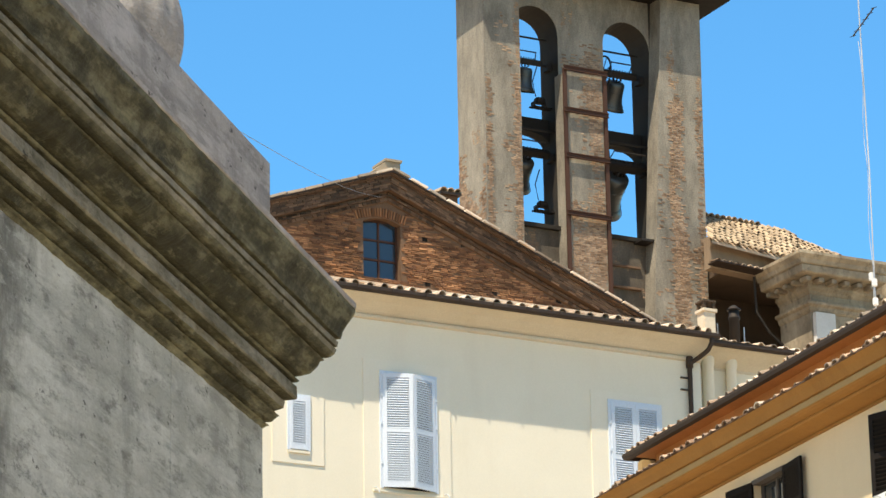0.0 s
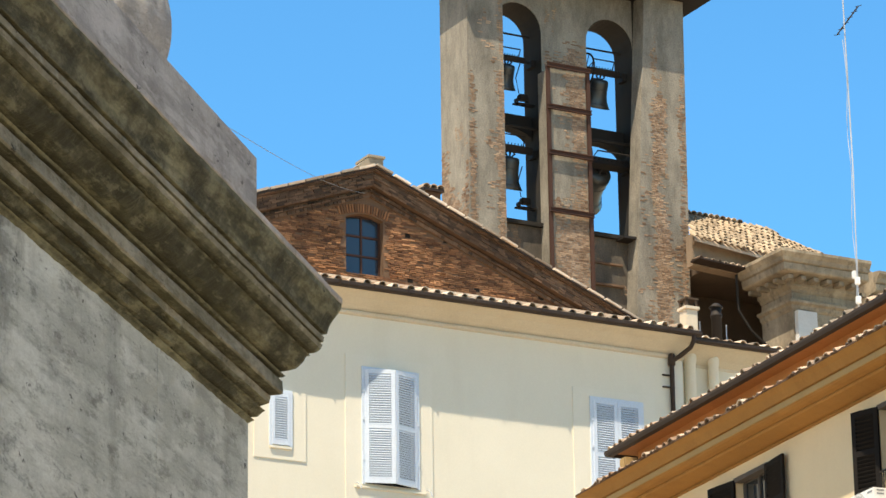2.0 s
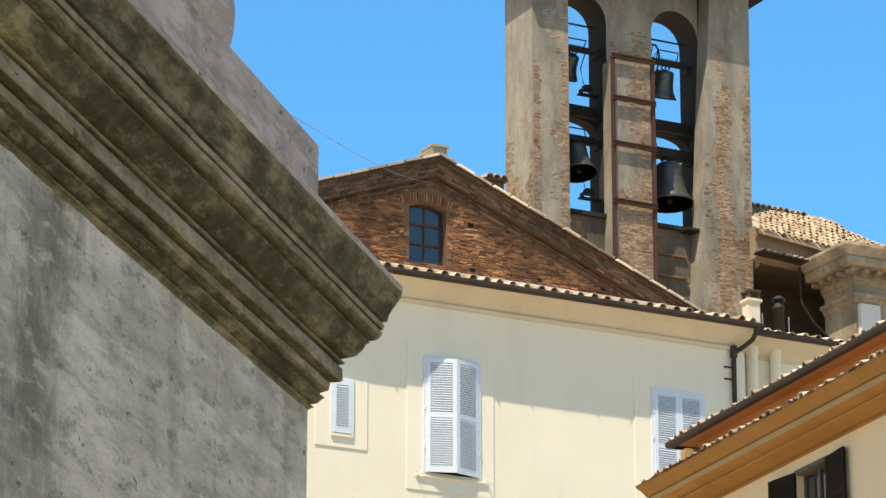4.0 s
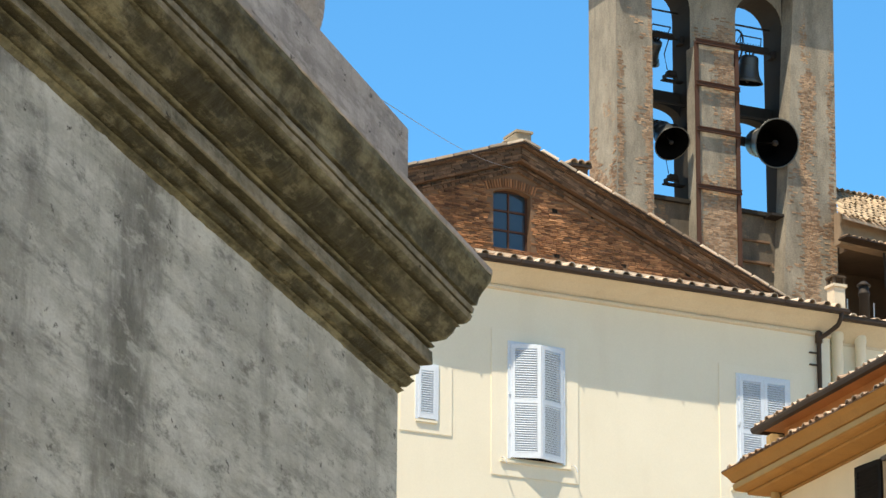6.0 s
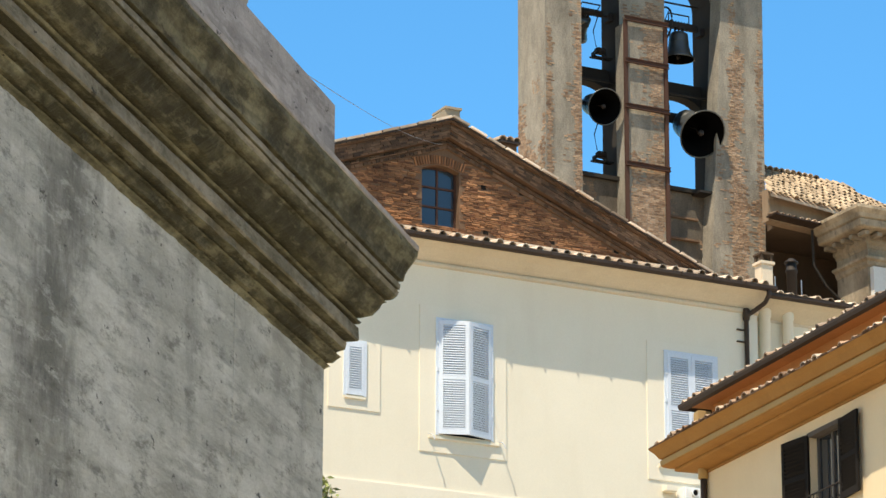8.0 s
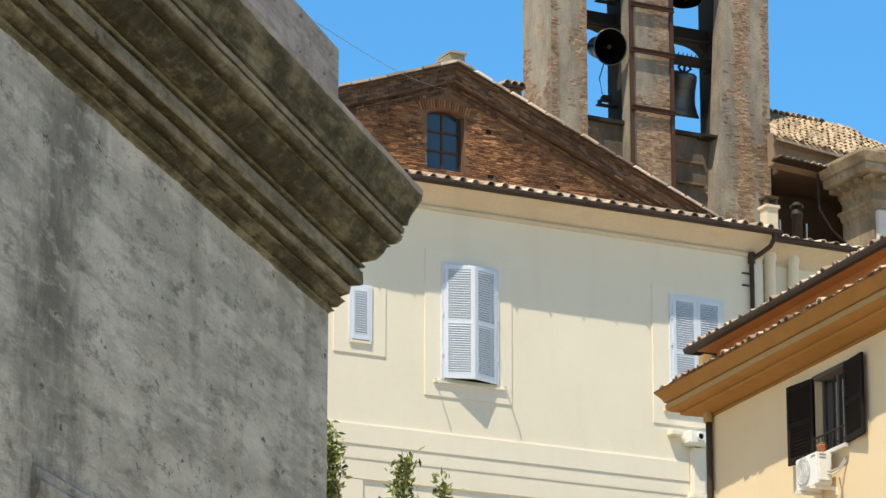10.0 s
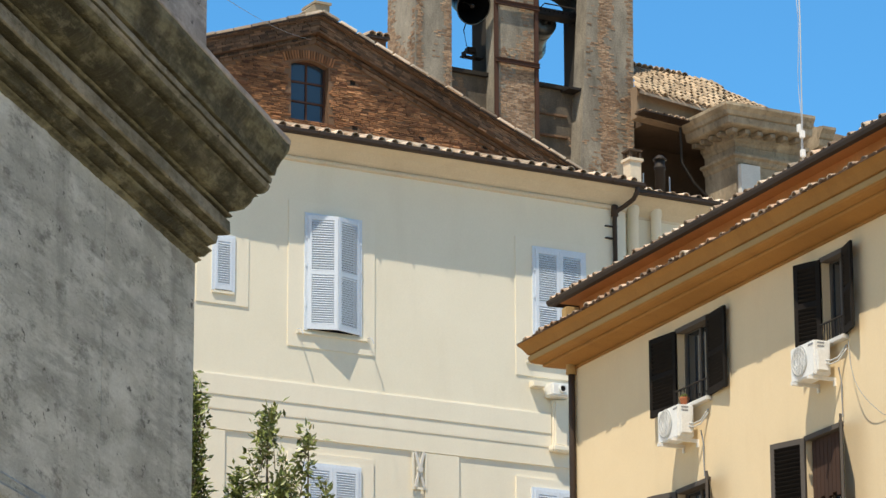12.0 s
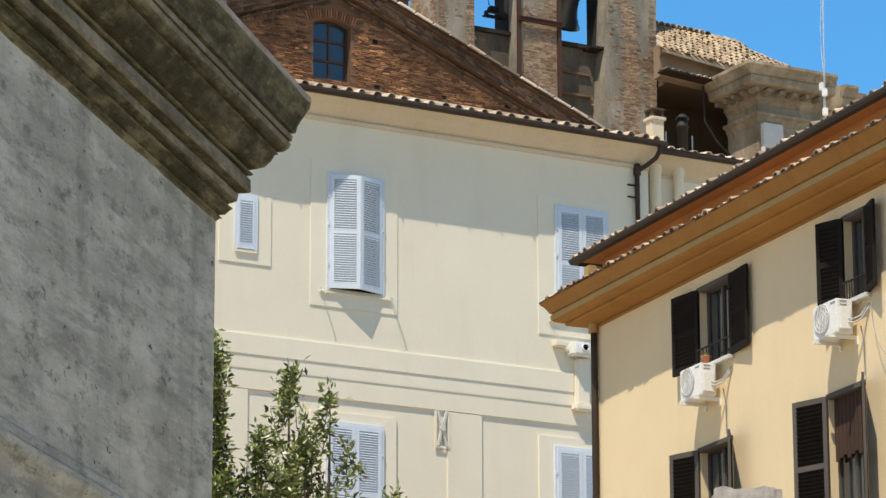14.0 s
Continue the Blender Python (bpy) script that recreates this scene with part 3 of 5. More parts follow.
def palazzo():
    house = thing("palazzo", PAL, "cream plastered palazzo with a tiled roof and pale trim", "building")
    bm = bmesh.new()
    pierced(bm, -14, 7.28, 16.02, 22.0, 0, 0.5, UPPER + SMALL)
    part("wall", bm, CREAM, house)
    part("lower_wall", pierced(bmesh.new(), -14, 7.28, 0, 16.02, 0.035, 0.5, LOWER), CREAM, house)
    for span in ((-14, -13.6, 0.5, 11, 0, 21.9), (7.28, 15, 0.45, 0.95, 0, 22.0), (14.6, 15, 0.95, 11, 0, 21.9), (-14, 15, 11, 11.3, 0, 21.9), (7.1, 7.28, 0.5, 0.95, 0, 22.0)):
        part("side_wall", boxes(span), CREAM, house)
    for a, b in ((-2.4, -1.65), (2.63, 3.38), (6.6, 7.28)):
        part("pilaster_strip", boxes((a, b, 0.0, 0.034, 0, 16.0)), CREAM, house)
    bm = run(bmesh.new(), [(-0.05, 16.40), (0.012, 16.40), (0.014, 16.43), (0.014, 16.67), (0.031, 16.68), (0.031, 17.05), (0.026, 17.08), (-0.05, 17.09)], -14, 5.45)
    part("string_course", bm, CREAM_TRIM, house)
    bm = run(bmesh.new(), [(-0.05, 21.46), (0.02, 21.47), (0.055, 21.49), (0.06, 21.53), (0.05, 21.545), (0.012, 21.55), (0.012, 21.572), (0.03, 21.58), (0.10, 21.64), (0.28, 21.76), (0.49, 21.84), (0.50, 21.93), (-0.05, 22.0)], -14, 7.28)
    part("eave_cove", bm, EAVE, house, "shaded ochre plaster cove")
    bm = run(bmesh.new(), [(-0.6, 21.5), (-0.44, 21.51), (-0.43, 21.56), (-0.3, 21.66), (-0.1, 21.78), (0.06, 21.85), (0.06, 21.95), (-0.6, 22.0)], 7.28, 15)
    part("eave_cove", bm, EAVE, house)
    bm = run(bmesh.new(), [(0.49, 21.87), (0.53, 21.835), (0.59, 21.84), (0.62, 21.88), (0.62, 21.94), (0.49, 21.95)], -14, 7.4)
    part("gutter", bm, GUTTER, house, "dark brown metal gutter", smooth=False)
    bm = run(bmesh.new(), [(0.05, 21.88), (0.09, 21.85), (0.15, 21.855), (0.18, 21.89), (0.18, 21.95), (0.05, 21.96)], 7.4, 15)
    part("gutter", bm, GUTTER, house)
    # small brackets added to cast ticks along the gutter's shadow edge
    me = mesh_of("shadow_tick_bracket", box(bmesh.new(), -0.012, 0.012, -0.645, -0.47, 21.87, 21.945), GUTTER)
    for k in range(27):
        piece("shadow_tick_bracket", me, Matrix.Translation((-12.6 + k * 0.74, 0, 0)), house)
    # downpipe with its swan neck
    bm = tube(bmesh.new(), [(7.23, -0.56, 21.9), (7.23, -0.54, 21.75), (7.2, -0.45, 21.62), (7.1, -0.22, 21.5), (7.0, -0.08, 21.42), (6.98, -0.07, 21.3), (6.98, -0.07, 0)], 0.05, 10)
    lathe(bm, [(0.075, 0), (0.075, 0.22), (0.055, 0.24)], 10, Matrix.Translation((6.98, -0.07, 21.32)))
    part("downpipe", bm, GUTTER, house, "brown metal downpipe", smooth=True)
    for z in (21.1, 20.85):
        part("pipe_bracket", boxes((6.78, 7.06, -0.05, 0.0, z, z + 0.025)), GUTTER, house)
    # two plastered flues that rise beside the corner
    for u, r in ((7.66, 0.12), (8.22, 0.11)):
        bm = lathe(bmesh.new(), [(r, 0), (r, 21.55), (r * 1.15, 21.58), (r * 1.15, 21.7), (r * 0.8, 21.9)], 16, Matrix.Translation((u, 0.32, 0)))
        part("flue", bm, CREAM_TRIM, house, "round cream flue", smooth=True)
    # window surrounds
    for a, b, lo, hi in ((-0.37, 1.51, 17.79, 20.68), (4.67, 6.58, 17.79, 20.62), (-2.3, -1.21, 18.43, 19.77)):
        hole = [h for h in UPPER + SMALL if a < h[0] < b]
        bm = pierced(bmesh.new(), a, b, lo, hi, -0.02, 0.0, hole)
        part("window_surround", bm, CREAM_TRIM, house)
    for a, b in ((-0.34, 1.50), (4.66, 6.55)):
        bm = pierced(bmesh.new(), a, b, 12.5, 15.75, -0.004, 0.035, [h for h in LOWER if a < h[0] < b])
        part("window_surround", bm, CREAM_TRIM, house)
    # roof slab and tiles
    bm = bmesh.new()
    prism(bm, [(-14, 21.93), (7.4, 21.93), (7.4, 22.0), (-14, 22.0)], -0.49, 0.5)
    part("roof_edge", bm, TILE, house)
    bm = bmesh.new()
    v = [bm.verts.new(p) for p in ((-14, -0.5, 21.96), (15, -0.1, 21.96), (15, 5.5, 23.0), (-14, 5.5, 22.6), (-14, 11, 21.95), (15, 11, 21.95))]
    bm.faces.new(v[:4]), bm.faces.new((v[3], v[2], v[5], v[4]))
    part("roof", bm, TILE, house)
    # recessed wall tie
    bm = pierced(bmesh.new(), 2.33, 2.67, 15.27, 16.0, -0.012, 0.0, [(2.38, 2.62, 15.32, 16.0)])
    part("niche_frame", bm, CREAM_TRIM, house)
    bm = bmesh.new()
    for s in (1, -1):
        box(bm, -0.025, 0.025, -0.02, 0.02, -0.36, 0.36, Matrix.Translation((2.5, -0.005, 15.66)) @ pose(0, 0, 0, 0, 16 * s, 0))
    lathe(bm, [(0.06, -0.03), (0.06, 0.03)], 10, pose(2.5, -0.02, 15.66, 90))
    part("wall_tie", bm, WHITE_STONE, house, "pale crossed wall tie")
    # vertical duct under the vent
    bm = soft_box(5.47, 5.78, -0.13, 0.03, 16.42, 17.36, 0.03)
    part("duct", bm, CREAM_TRIM, house, "plastered duct")
    bm = soft_box(5.40, 5.85, -0.20, 0.02, 16.30, 16.43, 0.03)
    part("duct_foot", bm, CREAM_TRIM, house)
    return house


house = palazzo()


def slatted_leaf(w, h, parent, paint, m, edge=None, pitch=0.047, rails=(0.5,), st=0.075):
    """A louvred leaf, hinged at its own origin, from x = 0 to w; its parts hang under it."""
    bm = boxes((0, st, -0.02, 0.02, 0, h), (w - st, w, -0.02, 0.02, 0, h))
    bars = [0.0, *[h * f - 0.045 for f in rails], h - 0.08]
    for z in bars:
        box(bm, st, w - st, -0.018, 0.018, z, z + (0.11 if z == 0 else 0.085))
    leaf = part("shutter_leaf", bm, edge or paint, parent)
    leaf.matrix_basis = m
    bm = box(bmesh.new(), 0, w - 2 * st, -0.68 * pitch, 0.68 * pitch, -0.004, 0.004)
    me = mesh_of("slat", bm, paint)
    tops = [0.11, *[z + 0.085 for z in bars[1:-1]]]
    for lo, hi in zip(tops, bars[1:]):
        count = max(2, round((hi - lo) / pitch))
        for k in range(count):
            piece("slat", me, Matrix.Translation((st, 0, lo + (hi - lo) * (k + 0.5) / count)) @ pose(0, 0, 0, 50), leaf)
    return leaf


def shuttered_window(u, z, w, h, left, right, label, low=False):
    """A pale shuttered window; left and right: degrees that the leaves stand open."""
    win = thing("shuttered_window", PAL @ Matrix.Translation((u, 0, z)), label, "window", "palazzo windows")
    f = 0.06
    bm = boxes((-f, 0, -0.05, 0.08, -0.02, h + f), (w, w + f, -0.05, 0.08, -0.02, h + f), (0, w, -0.05, 0.08, h, h + f))
    part("window_frame", bm, SHUTTER, win, "pale blue painted frame")
    part("pane", boxes((0, w, 0.2, 0.215, 0, h)), WINDOW_DARK, win)
    # black sheet behind the pane in place of an unlit room
    part("room_shade_sheet", boxes((-0.02, w + 0.02, 0.3, 0.32, -0.02, h + 0.02)), VOID, win)
    if left is not None and right is not None:
        slatted_leaf(w / 2 / math.cos(radians(left)) - 0.003, h, win, SHUTTER, pose(0.0, -0.05, 0, 0, 0, -left))
        slatted_leaf(w / 2 / math.cos(radians(right)) - 0.003, h, win, SHUTTER, pose(w, -0.05, 0, 0, 0, 180 + right) @ Matrix.Diagonal((1, -1, 1, 1)))
    else:
        slatted_leaf(w, h, win, SHUTTER, pose(0, -0.04, 0), rails=(), st=0.05)
    for side in (-0.02, w + 0.02) if left is not None else ():
        for zz in (0.2, 0.55, 0.8):
            bm = boxes((side - 0.03, side + 0.03, -0.07, -0.03, h * zz, h * zz + 0.07))
            part("hinge", bm, SHUTTER, win)
    bm = soft_box(-0.22, w + 0.2, -0.065, 0.02, -0.11, -0.06, 0.012) if not low else soft_box(-0.05, w + 0.05, -0.06, 0.02, -0.08, -0.02, 0.012)
    part("sill", bm, CREAM_TRIM, win, "projecting cream sill")
    if not low:
        for side in (-0.2, w + 0.2):
            bm = tube(bmesh.new(), [(side, -0.03, -0.02), (side, -0.14, -0.04), (side + 0.01, -0.22, -0.10), (side + 0.02, -0.24, -0.18)], 0.012, 6)
            part("shutter_stay", bm, ZINC, win, "small iron shutter stay")
    return win


shuttered_window(0.03, 18.15, 1.12, 2.25, 19, 19, "pale blue louvred shutters standing ajar on the cream wall")
shuttered_window(5.11, 18.15, 1.12, 2.25, 0, 0, "closed pale blue louvred shutters under the eave")
shuttered_window(0.03, 12.9, 1.12, 2.6, 0, 0, "closed pale blue louvred shutters in a recessed panel", low=True)
shuttered_window(5.05, 12.9, 1.12, 2.6, 0, 0, "closed pale blue louvred shutters in a recessed panel", low=True)
shuttered_window(-1.93, 18.70, 0.36, 1.02, None, None, "small closed pale blue shutter in a cream surround", low=True)


def flue_outlet():
    t = thing("flue_outlet", PAL @ Matrix.Translation((5.52, -0.02, 17.52)), "white boiler flue outlet on the cream wall", "vent")
    bm = soft_box(-0.22, 0.25, -0.32, 0.02, -0.14, 0.12, 0.03)
    part("casing", bm, WHITE, t)
    bm = lathe(bmesh.new(), [(0.075, 0), (0.075, 0.05), (0.062, 0.05), (0.06, -0.1), (0.02, -0.1)], 18, pose(0.0, -0.33, 0.0, 90))
    part("outlet_ring", bm, WHITE, t)
    # black disc paints the shade of the flue bore
    bm = lathe(bmesh.new(), [(0.058, 0), (0.058, 0.012)], 18, pose(0.0, -0.345, 0.0, 90))
    part("outlet_mouth", bm, VOID, t, "black disc for the unlit bore")
    bm = soft_box(-0.55, -0.28, -0.16, 0.02, 0.03, 0.15, 0.015)
    part("junction_box", bm, CREAM_TRIM, t)


flue_outlet()

# ---- church behind: brick gable ----
GY = 3.0
PEAK, LS, RS = (1.71, 25.62), 0.36, 0.404


HOLES = ((2.59, 24.32), (3.49, 24.33), (2.64, 23.36), (4.2, 23.37), (5.73, 23.39))
COPING = (-3.5, 23.13, 7.7, 23.13)


def rake(u):
    return PEAK[1] - (LS * (PEAK[0] - u) if u < PEAK[0] else RS * (u - PEAK[0]))


def church_gable():
    ch = thing("church", PAL, "old brick church with a low gable behind the palazzo", "church")
    u0, u1 = -5.5, 9.6
    win = (1.17, 2.03, 23.38, 24.58)
    bm = bmesh.new()
    top = lambda u: rake(u) - 0.1
    prism(bm, [(u0, 0), (win[0], 0), (win[0], top(win[0])), (u0, top(u0))], GY, GY + 0.5)
    prism(bm, [(win[1], 0), (u1, 0), (u1, top(u1)), (win[1], top(win[1]))], GY, GY + 0.5)
    prism(bm, [(win[0], 0), (win[1], 0), (win[1], win[2]), (win[0], win[2])], GY, GY + 0.5)
    arc = [(win[0] + (win[1] - win[0]) * k / 8, win[3] + 0.11 * math.sin(math.pi * k / 8)) for k in range(9)]
    prism(bm, [*arc, (win[1], top(win[1])), PEAK, (win[0], top(win[0]))], GY, GY + 0.5)
    bmesh.ops.remove_doubles(bm, verts=bm.verts, dist=1e-4)
    part("gable_wall", bm, MORTAR, ch, "old brown brick gable")
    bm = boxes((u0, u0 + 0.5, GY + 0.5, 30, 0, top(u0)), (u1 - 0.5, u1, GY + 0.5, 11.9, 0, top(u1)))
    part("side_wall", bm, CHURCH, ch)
    # rake: corbelled courses of brick and the tile verge
    # dark course colours include the shade below the verge
    for out, d0, d1, mat in ((0.34, -0.02, 0.015, GUTTER), (0.28, 0.015, 0.06, BRICK_DARK), (0.20, 0.06, 0.36, BRICK_DARK), (0.04, 0.36, 0.44, MORTAR), (0.09, 0.44, 0.47, BRICK_DARK), (0.045, 0.47, 0.56, MORTAR)):
        for a, b in ((u0 - 0.3, PEAK[0]), (PEAK[0], u1 + 0.3)):
            bm = prism(bmesh.new(), [(a, rake(a) - d1), (b, rake(b) - d1), (b, rake(b) - d0), (a, rake(a) - d0)], GY - out, GY + 0.2)
            part("rake_course", bm, mat, ch)
    rng = random.Random(21)
    bm = bmesh.new()
    for a, b, slope in ((u0, PEAK[0], LS), (PEAK[0], u1, -RS)):
        turn = -math.degrees(math.atan(slope))
        for out, d, hgt, wide in ((0.305, 0.035, 0.038, 0.13), (0.222, 0.105, 0.04, 0.2), (0.216, 0.155, 0.04, 0.2), (0.225, 0.205, 0.04, 0.2), (0.215, 0.255, 0.04, 0.2), (0.222, 0.305, 0.04, 0.2), (0.215, 0.355, 0.04, 0.2), (0.06, 0.425, 0.045, 0.1), (0.105, 0.465, 0.028, 0.22), (0.065, 0.55, 0.06, 0.09)):
            u = a
            while u < b - 0.12:
                w = wide * rng.uniform(0.8, 1.1)
                k = rng.uniform(-0.012, 0.014)
                if rng.random() > 0.05:
                    box(bm, 0, w, -out - k, -out + 0.05, 0, hgt, pose(u, GY, rake(u) - d + rng.uniform(-0.005, 0.005), 0, turn + rng.uniform(-1, 1), 0))
                u += (w + 0.014) * math.cos(radians(turn))
    part("rake_bricks", bm, BRICK_SOOT_SHADE, ch, "sooty corbelled brick courses, darkened for the shade under the verge", kind="stuff")
    bm = bmesh.new()
    for a, b in ((u0 - 0.3, PEAK[0]), (PEAK[0], u1 + 0.3)):
        prism(bm, [(a, rake(a) - 0.04), (b, rake(b) - 0.04), (b, rake(b) + 0.03), (a, rake(a) + 0.03)], GY + 0.2, 30)
    part("roof", bm, TILE, ch)
    # verge tiles along the rake
    me = mesh_of("verge_tile", soft_box(0, 0.40, 0, 0.22, -0.01, 0.045, 0.008), TILE_EAVE)
    for a, b, slope in ((u0, PEAK[0], LS), (PEAK[0], u1, -RS)):
        n = int((b - a) * 1.05 / 0.42)
        for k in range(n):
            u = a + (b - a) * k / n
            ang = -math.degrees(math.atan(slope))
            piece("verge_tile", me, pose(u, GY - 0.37 + random.uniform(-0.02, 0.02), rake(u) + 0.03 + random.uniform(0, 0.012), 0, ang + random.uniform(-1.5, 1.5), 0), ch)
    bm = bmesh.new()
    prism(bm, [(1.32, 25.62), (1.60, 25.86), (1.93, 25.86), (1.93, 25.62)], GY - 0.22, GY + 0.3)
    box(bm, 1.57, 1.96, GY - 0.26, GY + 0.35, 25.86, 25.91)
    part("peak_block", bm, TRAVERTINE, ch, "pale stone block on the peak")
    # black plates on the brick face paint the holes' inner shade
    for u, z in HOLES:
        part("putlog_hole", boxes((u - 0.06, u + 0.06, GY - 0.006, GY + 0.02, z - 0.01, z + 0.10)), VOID, ch)
    part("coping", prism(bmesh.new(), [(COPING[0], COPING[1]), (COPING[2], COPING[3]), (COPING[2], COPING[3] + 0.05), (COPING[0], COPING[1] + 0.05)], 2.68, GY), TILE, ch, "thin terracotta coping")
    # arched window
    w = part("window_frame", pierced(bmesh.new(), win[0], win[1], win[2], win[3] + 0.12, GY + 0.16, GY + 0.22,
                                     [(win[0] + 0.04 + i * 0.41, win[0] + 0.41 + i * 0.41, win[2] + 0.04 + j * 0.42, win[2] + 0.42 + j * 0.42) for i in range(2) for j in range(3)]), RUST, ch, "thin rusty window bars")
    for i in range(2):
        for j in range(3):
            x, z = win[0] + 0.04 + i * 0.41, win[2] + 0.04 + j * 0.42
            pane = part("pane", boxes((x, x + 0.37, GY + 0.185, GY + 0.195, z, min(z + 0.38, win[3] + 0.1))), WINDOW_BLUE, w)
    # black sheet in place of the unlit nave
    part("nave_shade_sheet", boxes((win[0] - 0.1, win[1] + 0.1, GY + 0.6, GY + 0.65, win[2] - 0.1, win[3] + 0.3)), VOID, ch)
    return ch, win


church, GWIN = church_gable()


def bell_tower():
    t = thing("bell_tower", PAL, "tall rendered brick bell tower with two open arches", "tower")
    F, W, B = 12.0, 12.5, 13.4
    zt = 35.0
    for a0, a1, b0, b1 in ((9.0, 9.0, 10.0, 10.0), (14.08, 13.50, 15.22, 15.12)):
        bm = prism(bmesh.new(), [(a1, 0), (b1, 0), (b1, 25), (b0, zt), (a0, zt), (a1, 25)], F, W)
        part("buttress", bm, TOWER, t)
    bm = prism(bmesh.new(), [(11.24, 0), (12.33, 0), (12.33, 32.55), (11.24, 32.55)], F, W)
    part("buttress", bm, TOWER, t)
    # inner piers, vaults and beams have the arches' shade in their colour
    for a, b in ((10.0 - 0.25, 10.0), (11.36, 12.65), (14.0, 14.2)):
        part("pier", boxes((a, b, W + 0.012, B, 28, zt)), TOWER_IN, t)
    for a, b in ((9.0, 9.75), (14.2, 15.2)):
        part("pier", boxes((a, b, W, B, 0, zt)), TOWER, t)
    part("facing", boxes((11.36, 12.65, W, W + 0.012, 28.6, zt)), TOWER, t)
    part("base", boxes((9.75, 14.2, W, B, 0, 28.55)), TOWER_LOW, t)
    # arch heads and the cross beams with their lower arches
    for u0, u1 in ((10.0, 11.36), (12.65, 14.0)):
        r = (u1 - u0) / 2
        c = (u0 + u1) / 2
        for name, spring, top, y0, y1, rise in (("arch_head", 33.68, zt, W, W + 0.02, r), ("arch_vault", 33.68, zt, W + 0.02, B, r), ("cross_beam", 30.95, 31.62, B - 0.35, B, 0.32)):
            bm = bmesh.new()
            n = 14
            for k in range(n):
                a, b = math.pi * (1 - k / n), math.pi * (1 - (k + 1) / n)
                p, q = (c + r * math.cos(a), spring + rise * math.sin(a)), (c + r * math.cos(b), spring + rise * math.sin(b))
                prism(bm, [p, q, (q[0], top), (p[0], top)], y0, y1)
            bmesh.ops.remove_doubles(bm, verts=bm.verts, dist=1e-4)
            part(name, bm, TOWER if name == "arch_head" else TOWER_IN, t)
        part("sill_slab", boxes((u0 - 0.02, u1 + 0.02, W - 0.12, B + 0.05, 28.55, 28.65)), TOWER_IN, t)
        part("tie_bar", tube(bmesh.new(), [(u0, B - 0.3, 33.75), (u1, B - 0.3, 33.75)], 0.025, 6), IRON, t)
        part("tie_bar", tube(bmesh.new(), [(u0, W + 0.25, 31.2), (u1, W + 0.25, 31.2)], 0.03, 6), IRON, t)
    part("sill_slab", boxes((13.35, 13.9, F + 0.1, W, 28.50, 28.56)), IRON, t)
    # steel frame on the middle buttress
    for u in (11.17, 12.30):
        bm = boxes((u, u + 0.10, F - 0.06, F - 0.048, 20, 32.6), (u, u + 0.10, F - 0.014, F - 0.002, 20, 32.6), (u + 0.042, u + 0.056, F - 0.05, F - 0.01, 20, 32.6))
        part("steel_post", bm, RUST, t, "rusted steel channel")
    for z in (32.55, 31.46, 30.28, 28.80):
        bm = boxes((11.17, 12.40, F - 0.13, F - 0.062, z, z + 0.02), (11.17, 12.40, F - 0.13, F - 0.062, z + 0.10, z + 0.12), (11.17, 12.40, F - 0.10, F - 0.085, z, z + 0.12))
        part("steel_beam", bm, RUST, t, "rusted steel beam")
    # roof
    # near-black paint puts the shade under the eave into the slab
    bm = boxes((8.38, 15.79, F - 0.57, B + 0.57, 34.98, 35.095))
    part("eave_slab", bm, DARK_SHUTTER, t, "eave boards coloured black for the underside's shade")
    bm = bmesh.new()
    a = [bm.verts.new(p) for p in ((8.4, F - 0.55, 35.10), (15.77, F - 0.55, 35.10), (15.77, B + 0.55, 35.10), (8.4, B + 0.55, 35.10), (9.6, 12.7, 35.75), (14.6, 12.7, 35.75))]
    for f in ((0, 1, 5, 4), (1, 2, 5), (2, 3, 4, 5), (3, 0, 4), (3, 2, 1, 0)):
        bm.faces.new([a[i] for i in f])
    part("roof", bm, TILE, t)
    me = mesh_of("roof_tile", coppo(), TILE)
    for k in range(33):
        piece("roof_tile", me, pose(8.48 + k * 0.222, F - 0.53 + random.uniform(-0.02, 0.02), 35.09, 14, 0, random.uniform(-4, 4)), t)
    # black plate painting the shade of a recess low between the buttresses
    part("niche_shade", boxes((12.75, 13.3, W - 0.02, W - 0.005, 26.3, 26.9)), VOID, t)
    return t


tower = bell_tower()


